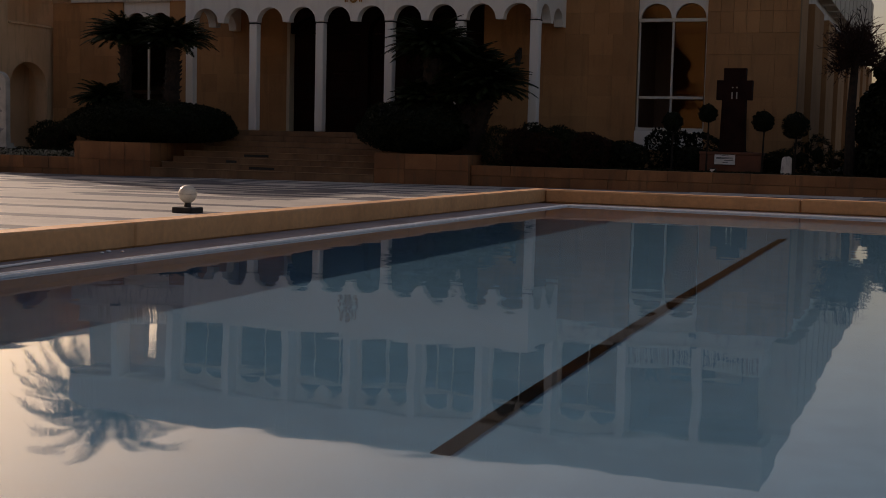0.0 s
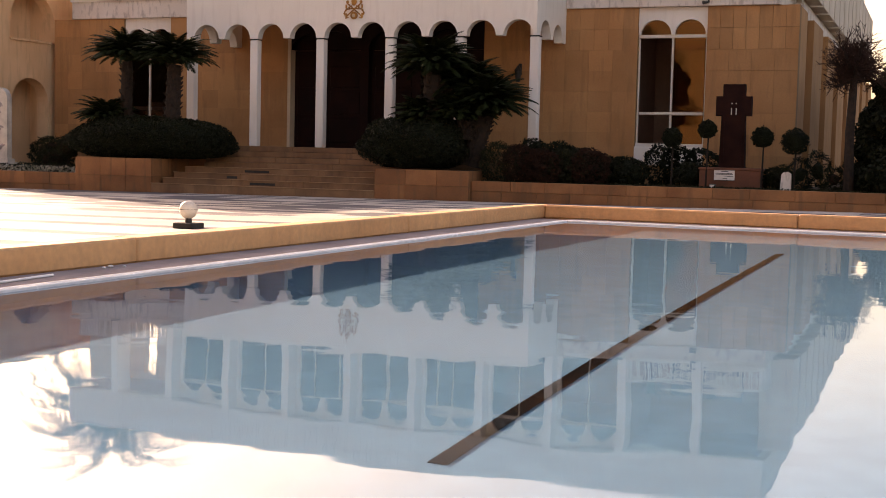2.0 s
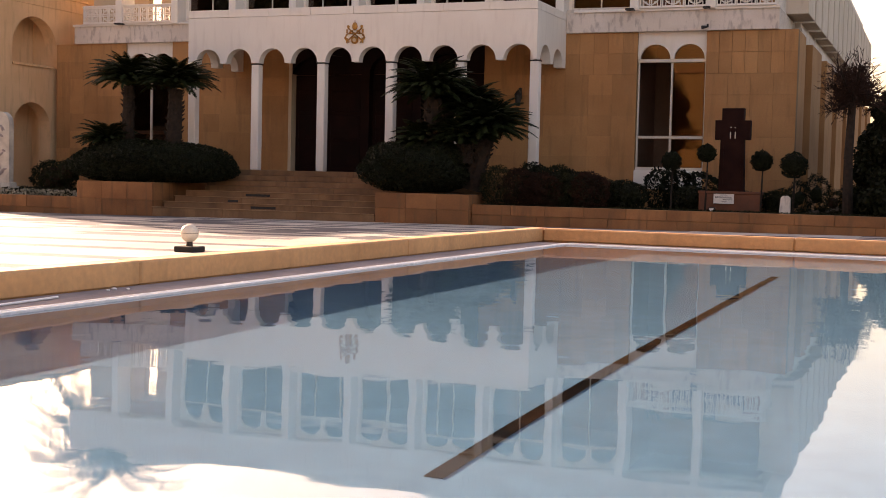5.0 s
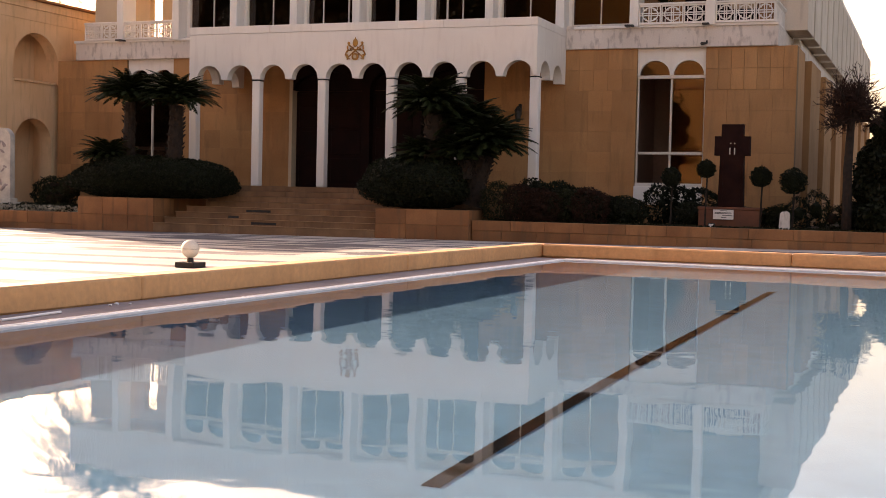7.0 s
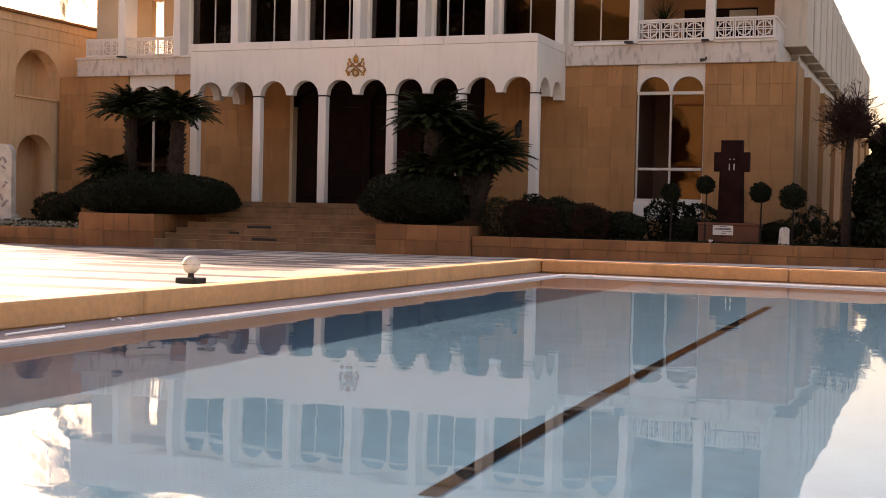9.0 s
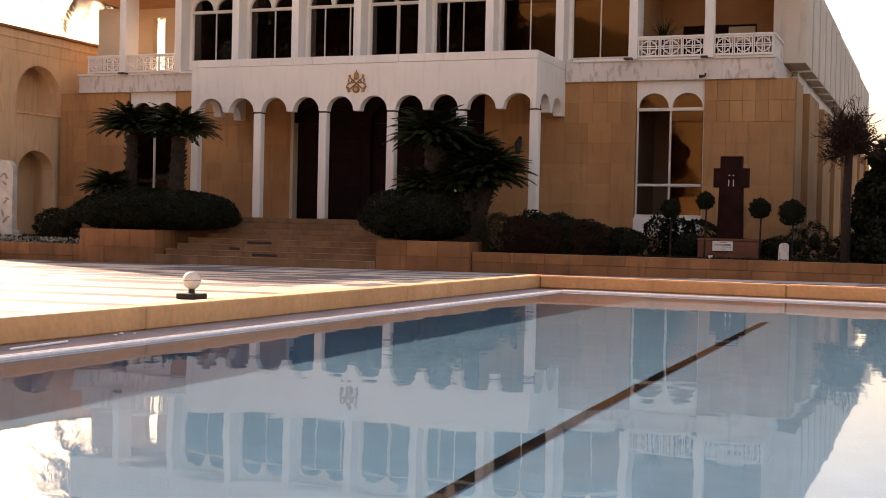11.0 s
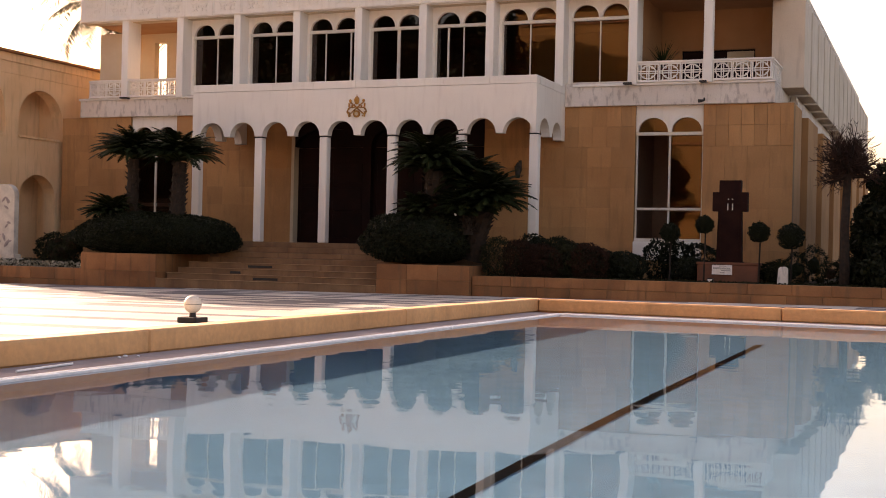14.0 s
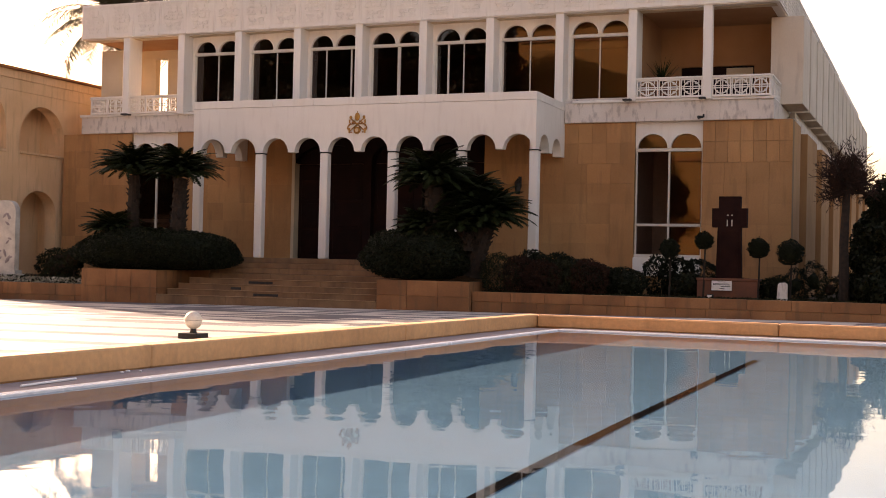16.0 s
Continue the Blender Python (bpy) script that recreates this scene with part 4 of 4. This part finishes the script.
for k, (u, v, h, s) in enumerate(((12.7, -0.6, 3.2, 1.0), (13.6, 0.6, 3.5, 1.2), (14.8, -0.5, 4.0, 1.3), (13.2, 3.6, 3.8, 1.4), (15.5, 2.5, 4.6, 1.6), (12.4, 2.0, 2.4, 0.9), (17, 0, 4.8, 1.8), (13.2, -1.6, 2.0, 0.9), (14.6, -1.9, 2.4, 1.0), (12.6, 6, 3.6, 1.3), (14.5, 9, 4.5, 2.0), (12.3, 12, 3.2, 1.3), (15, 16, 5, 2.4), (19, 5, 6, 2.5), (12.9, 0.6, 2.6, 0.9), (13.3, -0.9, 3.4, 1.2), (12.5, -0.2, 2.8, 0.8), (13.9, -1.2, 3.0, 1.2), (12.9, 1.4, 3.4, 1.1), (14.0, 4.5, 4.4, 1.6), (12.25, -0.9, 2.9, 0.75), (12.6, -1.7, 2.3, 0.8))):
    dark_tree("evergreen_tree", "dense dark evergreen at the end of the garden", (u, v, -0.27), h, s, 22000, 200 + k, 0.17, 0.0)


def palm(at, height, n, length, seed, label):
    rng = np.random.default_rng(seed)
    p = thing("palm_tree", label, "palm", pose(*at), "palms behind the villa")
    bm = bmesh.new()
    for i in range(14):
        z0, z1 = height * i / 14, height * (i + 1) / 14
        tube(bm, (0, 0, z0), (0, 0, z1), 0.26, 0.21, 10)
    part("trunk", bm, BARK, p)
    rows = []
    for i in range(n):
        t = i / n
        rows += frond_blades((0, 0, height), i * 2.39996, length * rng.uniform(0.85, 1.1), radians(84 - 88 * t + rng.uniform(-8, 8)), radians(104), 0.72, rng, 64, 0.055)
    quads("crown", np.array(rows), PALM_LEAF, p, "crown of long drooping feather fronds")


palm((-23.6, 16, -1.35), 13.4, 66, 5.7, 31, "tall palm with drooping fronds behind the villa")

# ---- monument in the garden bed ----
cross = thing("stone_cross", "dark red carved stone cross on a low pedestal", "monument", pose(8.63, -1.75, -0.26))
part("pedestal", boxes((-0.78, 0.78, -0.05, 0.55, 0.0, 0.50), (-0.80, 0.80, -0.07, 0.57, 0.50, 0.57), bevel=0.012), PEDESTAL, cross, "low red stone pedestal with cap")
shaft = slab([(-0.33, 0.57), (0.33, 0.57), (0.30, 1.9), (0.45, 1.9), (0.45, 2.40), (0.28, 2.40), (0.28, 2.71), (-0.28, 2.71), (-0.28, 2.40), (-0.45, 2.40), (-0.45, 1.9), (-0.30, 1.9)], 0.12, 0.38)
bmesh.ops.bevel(shaft, geom=[e for e in shaft.edges if abs(e.verts[0].co.y - e.verts[1].co.y) < 1e-4], offset=0.015, segments=1, affect="EDGES")
sh = part("cross_shaft", shaft, RED_STONE, cross)
each("relief_mark", [(-0.06, -0.035, 0.09, 0.125, 1.93, 2.10), (0.06, 0.085, 0.09, 0.125, 1.93, 2.10), (-0.05, -0.02, 0.09, 0.125, 2.2, 2.23), (0.055, 0.085, 0.09, 0.125, 2.2, 2.23)], MARBLE, cross, "pale carved mark")

part("relief_border", boxes((-0.24, -0.21, 0.105, 0.125, 0.7, 1.8), (0.21, 0.24, 0.105, 0.125, 0.7, 1.8), (-0.21, 0.21, 0.105, 0.125, 1.77, 1.8), (-0.38, -0.2, 0.105, 0.125, 2.12, 2.15), (0.2, 0.38, 0.105, 0.125, 2.12, 2.15)), RED_STONE, cross)
plaque = thing("plaque", "white inscribed plaque leaning on the red pedestal", "sign", pose(8.50, -1.86, -0.02))
part("board", boxes((-0.26, 0.26, 0.0, 0.02, 0.0, 0.27), bevel=0.004), SIGN, plaque)
part("edging", boxes((-0.26, 0.26, -0.004, 0.0, 0.26, 0.27), (-0.26, 0.26, -0.004, 0.0, 0.0, 0.01)), BLACK, plaque)
for a, b, z in ((-0.08, 0.1, 0.225), (-0.22, 0.22, 0.15), (-0.22, 0.2, 0.175), (-0.02, 0.22, 0.105), (-0.05, 0.08, 0.05)):
    part("writing_bar", boxes((a, b, -0.003, 0.0, z, z + 0.014)), BLACK, plaque)
pot = thing("spot_box", "small dark ground floodlight before the pedestal", "lamp", pose(8.25, -2.1, -0.26))
part("lamp_case", boxes((-0.08, 0.08, -0.06, 0.06, 0.03, 0.15), bevel=0.015), BLACK, pot)
part("lamp_glass", boxes((-0.06, 0.06, -0.064, -0.058, 0.05, 0.13)), SIGN, pot)
part("lamp_foot", boxes((-0.02, 0.02, -0.02, 0.02, 0, 0.03)), BLACK, pot)
mk = thing("marker_stone", "small pale standing stone among the shrubs", "stone", pose(10.08, -2.2, -0.26))
mkb = slab([(-0.14, 0), (0.13, 0), (0.12, 0.45), (0.05, 0.5), (-0.06, 0.49), (-0.11, 0.44)], -0.06, 0.06)
part("stone_body", mkb, STAINED, mk)

hose = thing("garden_hose", "thin blue garden hose lying on the soil", "hose", pose(12.7, -2.6, -0.24))
bm = bmesh.new()
prev = None
for k in range(40):
    a = k / 39
    q = (-0.5 + 1.3 * a, 0.12 * math.sin(a * 7), 0.02 + 0.05 * math.sin(a * 3.1) ** 2)
    if prev:
        tube(bm, prev, q, 0.011, 0.011, 6, False)
    prev = q
part("hose_tube", bm, surf("blue_rubber", (0.02, 0.05, 0.16), (0.015, 0.035, 0.12), 6, 0.5, 0.1, 40), hose)

# ---- carved stele in the flower bed ----
stele = thing("stele", "pale rounded marble stele with carved relief", "monument", pose(-15.15, -2.0, -0.38))
st = [(-0.95, 0.4), (0.85, 0.4)] + [(0.85 - 0.35 + 0.35 * math.cos(a), 2.30 + 0.38 * math.sin(a)) for a in [math.pi / 2 * k / 8 for k in range(9)]] + [(-0.6 - 0.35 * math.sin(a), 2.30 + 0.38 * math.cos(a)) for a in [math.pi / 2 * k / 8 for k in range(9)]]
part("slab_stone", slab(st, 0, 0.22), MARBLE, stele)
part("plinth", boxes((-1.1, 1.0, -0.12, 0.35, 0.0, 0.28), (-1.03, 0.93, -0.06, 0.29, 0.28, 0.4), bevel=0.015), MARBLE, stele)
rg = random.Random(9)
for k in range(26):
    bm = bmesh.new()
    x, z = rg.uniform(-0.6, 0.7), rg.choice((0.8, 1.0, 1.35, 1.45, 1.95, 2.1, 2.2))
    bmesh.ops.create_icosphere(bm, subdivisions=1, radius=rg.uniform(0.05, 0.11), matrix=Matrix.LocRotScale((x, 0.0, z + rg.uniform(-0.05, 0.05)), Euler((0, rg.uniform(0, 3), 0)), (1.7, 0.35, 0.6)))
    # grey instead of marble: the colour paints the shadows of the carving
    part("relief_figure", bm, LEDGE, stele)

# ---- globe lamp on the forecourt ----
globe = thing("globe_lamp", "round opal glass lamp on a black square base", "lamp", pose(3.24, -18.44, PLAZA))
part("base_plate", boxes((-0.17, 0.17, -0.17, 0.17, 0.0, 0.085), bevel=0.012), BLACK, globe, "black square base")
bm = bmesh.new()
tube(bm, (0, 0, 0.085), (0, 0, 0.155), 0.055, 0.045, 14)
part("neck", bm, BLACK, globe)
bm = bmesh.new()
bmesh.ops.create_uvsphere(bm, u_segments=28, v_segments=18, radius=0.137, matrix=Matrix.Translation((0, 0, 0.278)))
for f in bm.faces:
    f.smooth = True
part("globe", bm, OPAL, globe)
bm = bmesh.new()
tube(bm, (0, 0, 0.279), (0, 0, 0.285), 0.1385, 0.1385, 28)
part("seam", bm, BLACK, globe)

# ---- small things on the pool edge ----
pipe = thing("pipe", "short white plastic pipe lying on the pool ledge", "pipe", POOL @ pose(-0.02, -5.35, 0.009, 0, 0, 6))
bm = bmesh.new()
tube(bm, (0, -0.18, 0.005), (0, 0.14, 0.005), 0.0045, 0.0045, 8)
part("pipe_body", bm, LIP, pipe)

for x, y, r in ((-0.09, -4.84, 0.009), (-0.08, -4.89, 0.007), (-0.06, -4.80, 0.006)):
    st = thing("pebble", "small white chip of stone on the pool ledge", "pebble", POOL @ pose(x, y, 0.009 + r * 0.5), "pebbles on the pool ledge")
    bm = bmesh.new()
    bmesh.ops.create_icosphere(bm, subdivisions=2, radius=r, matrix=Matrix.Diagonal((1.3, 0.9, 0.6, 1)))
    for v in bm.verts:
        v.co *= 1 + 0.25 * noise.noise(v.co * 90)
    part("chip", bm, LIP, st)

# ---- potted plant in the loggia ----
pp = thing("potted_plant", "spiky potted plant behind the loggia balustrade", "plant", pose(5.72, 3.35, 5.64) @ Matrix.Scale(1.15, 4))
bm = bmesh.new()
tube(bm, (0, 0, 0), (0, 0, 0.45), 0.16, 0.22, 12)
part("pot", bm, PEDESTAL, pp)
rng = np.random.default_rng(3)
rows = []
for k in range(60):
    a, l = rng.uniform(0, 6.28), rng.uniform(0.4, 0.75)
    e = rng.uniform(0.4, 1.4)
    d = np.array((math.cos(a) * math.cos(e), math.sin(a) * math.cos(e), math.sin(e)))
    s = np.array((-math.sin(a), math.cos(a), 0)) * 0.02
    b = np.array((0, 0, 0.45 + rng.uniform(0, 0.2)))
    rows.append((b - s, b + s, b + d * l + s * 0.1, b + d * l - s * 0.1))
quads("leaves", np.array(rows), CYCAD, pp)

# ---- across the pool, behind the camera ----
opp = thing("opposite_building", "tall sunlit ochre building across the pool", "building")
OY = -50.0
part("wall", boxes((-17, 6, OY - 0.5, OY, -1.2, 19)), OPPOSITE, opp)
part("side_wall", boxes((-17, -16.5, OY - 10, OY - 0.5, -1.2, 19)), OPPOSITE, opp)
part("roof", boxes((-17.6, 6.6, OY - 11, OY + 0.6, 19, 19.4), bevel=0.05), PLANTER_STONE, opp)
for r in range(4):
    part("string_course", boxes((-17, 6, OY, OY + 0.12, 3.9 + 4.6 * r, 4.1 + 4.6 * r)), PLANTER_STONE, opp)
# out-of-view trees, added to keep bright sky out of the window panes
for k, (u, v, h, s) in enumerate(((-3.6, -45.5, 8.5, 1.0), (-18.2, -45.5, 20, 4.0), (-20.5, -43, 20, 4.5), (-28, -44, 20, 6), (-24, -47, 19, 6), (-33, -45, 20, 6.5), (-43, -44, 21, 7), (-53, -42, 21, 7), (-64, -38, 21, 7.5), (-76, -33, 21, 8), (-38, -48, 23, 7), (-48, -47, 24, 8), (-58, -46, 24, 8), (-30, -50, 22, 7))):
    dark_tree("unseen_tree", "large unseen tree added to darken the window reflections", (u, v, plaza_z(u) - 0.05), h, s, 36000, 300 + k, 0.5, 0.1)

# ---- pieces of walls and pavement ----
rg = random.Random(2)
for r in range(22):
    y0, x, pale = -3.5 - 0.5 * r, -13.0, r % 2 == 0
    part("paving_band", boxes((-40, x - 0.004, y0 - 0.496, y0, PLAZA - 0.02, PLAZA), bevel=0.004), PLAZA_LIGHT if r % 3 else PLAZA_DARK, plaza)
    while x < 11.8:
        w = min(rg.choice((1.5, 2.0, 2.5, 4.0)), 12.0 - x)
        part("paving_slab", boxes((x, x + w - 0.004, y0 - 0.496, y0, PLAZA - 0.02, PLAZA), bevel=0.004), PLAZA_LIGHT if pale else PLAZA_DARK, plaza)
        x += w
        pale = not pale if rg.random() < 0.55 else pale
    part("paving_band", boxes((12.0, 24, y0 - 0.496, y0, PLAZA - 0.02, PLAZA), bevel=0.004), PLAZA_LIGHT if r % 2 else PLAZA_DARK, plaza)
for r in range(22, 46):
    y0 = -3.5 - 0.5 * r
    x_end = 10.66 if y0 < -24.8 else 24.0
    part("paving_band", boxes((-40, x_end, y0 - 0.496, y0, PLAZA - 0.02, PLAZA), bevel=0.004), PLAZA_DARK if r % 4 == 1 else PLAZA_LIGHT, plaza)
for r in range(44):
    y0 = -26.5 - 0.8 * r
    part("paving_band", boxes((-40, 10.5 if y0 > -36.3 else 30, y0 - 0.796, y0, PLAZA - 0.02, PLAZA), bevel=0.004), PLAZA_LIGHT, plaza)

for k in range(4):
    y1 = 0.26 - k * 2.44
    part("coping_stone", boxes((-0.26, -0.14, max(y1 - 2.4385, -PL), y1, 0.0075, 0.103), bevel=0.008), COPING, pool)
for k in range(11):
    x0 = -0.136 + k * 1.79
    part("coping_stone", boxes((x0, min(x0 + 1.786, PW), 0.14, 0.26, 0.0075, 0.102 + 0.002 * (k % 2)), bevel=0.010), COPING, pool)

PANEL_W, PANEL_H = 0.392, 0.62
pan = {}


def clad(u0, u1, z0, z1, wide, gap=0.0008):
    """Sandstone facing slabs on the lower wall."""
    n = max(1, round((u1 - u0) / wide))
    w = (u1 - u0) / n
    m = round((z1 - z0) / PANEL_H)
    h = (z1 - z0) / m
    key = (round(w, 4), round(h, 4), gap)
    for i in range(n):
        for j in range(m):
            place = Matrix.Translation((u0 + i * w, WALL_Y, z0 + j * h))
            if key not in pan:
                pan[key] = part("stone_panel", boxes((gap, w - gap, 0, 0.03, gap, h - gap), bevel=gap * 0.8), SANDSTONE, house)
                pan[key].matrix_basis = place
            else:
                again("stone_panel", pan[key], house, place)


clad(7.08, 9.70, 3.74, 5.0, 0.392, 0.004)
clad(7.08, 9.70, 0.02, 3.74, 0.66, 0.0022)
clad(2.78, 5.02, 3.74, 5.0, 0.45, 0.002)
clad(2.78, 5.02, 0.02, 3.74, 0.75, 0.0015)
clad(0.14, 2.78, 0.62, 5.0, 0.66)
clad(-8.88, -6.82, 0.62, 5.0, 0.66)
clad(-11.45, -8.88, 0.02, 5.0, 0.64)
clad(-16.4, -13.4, 0.02, 5.0, 0.6, 0.002)
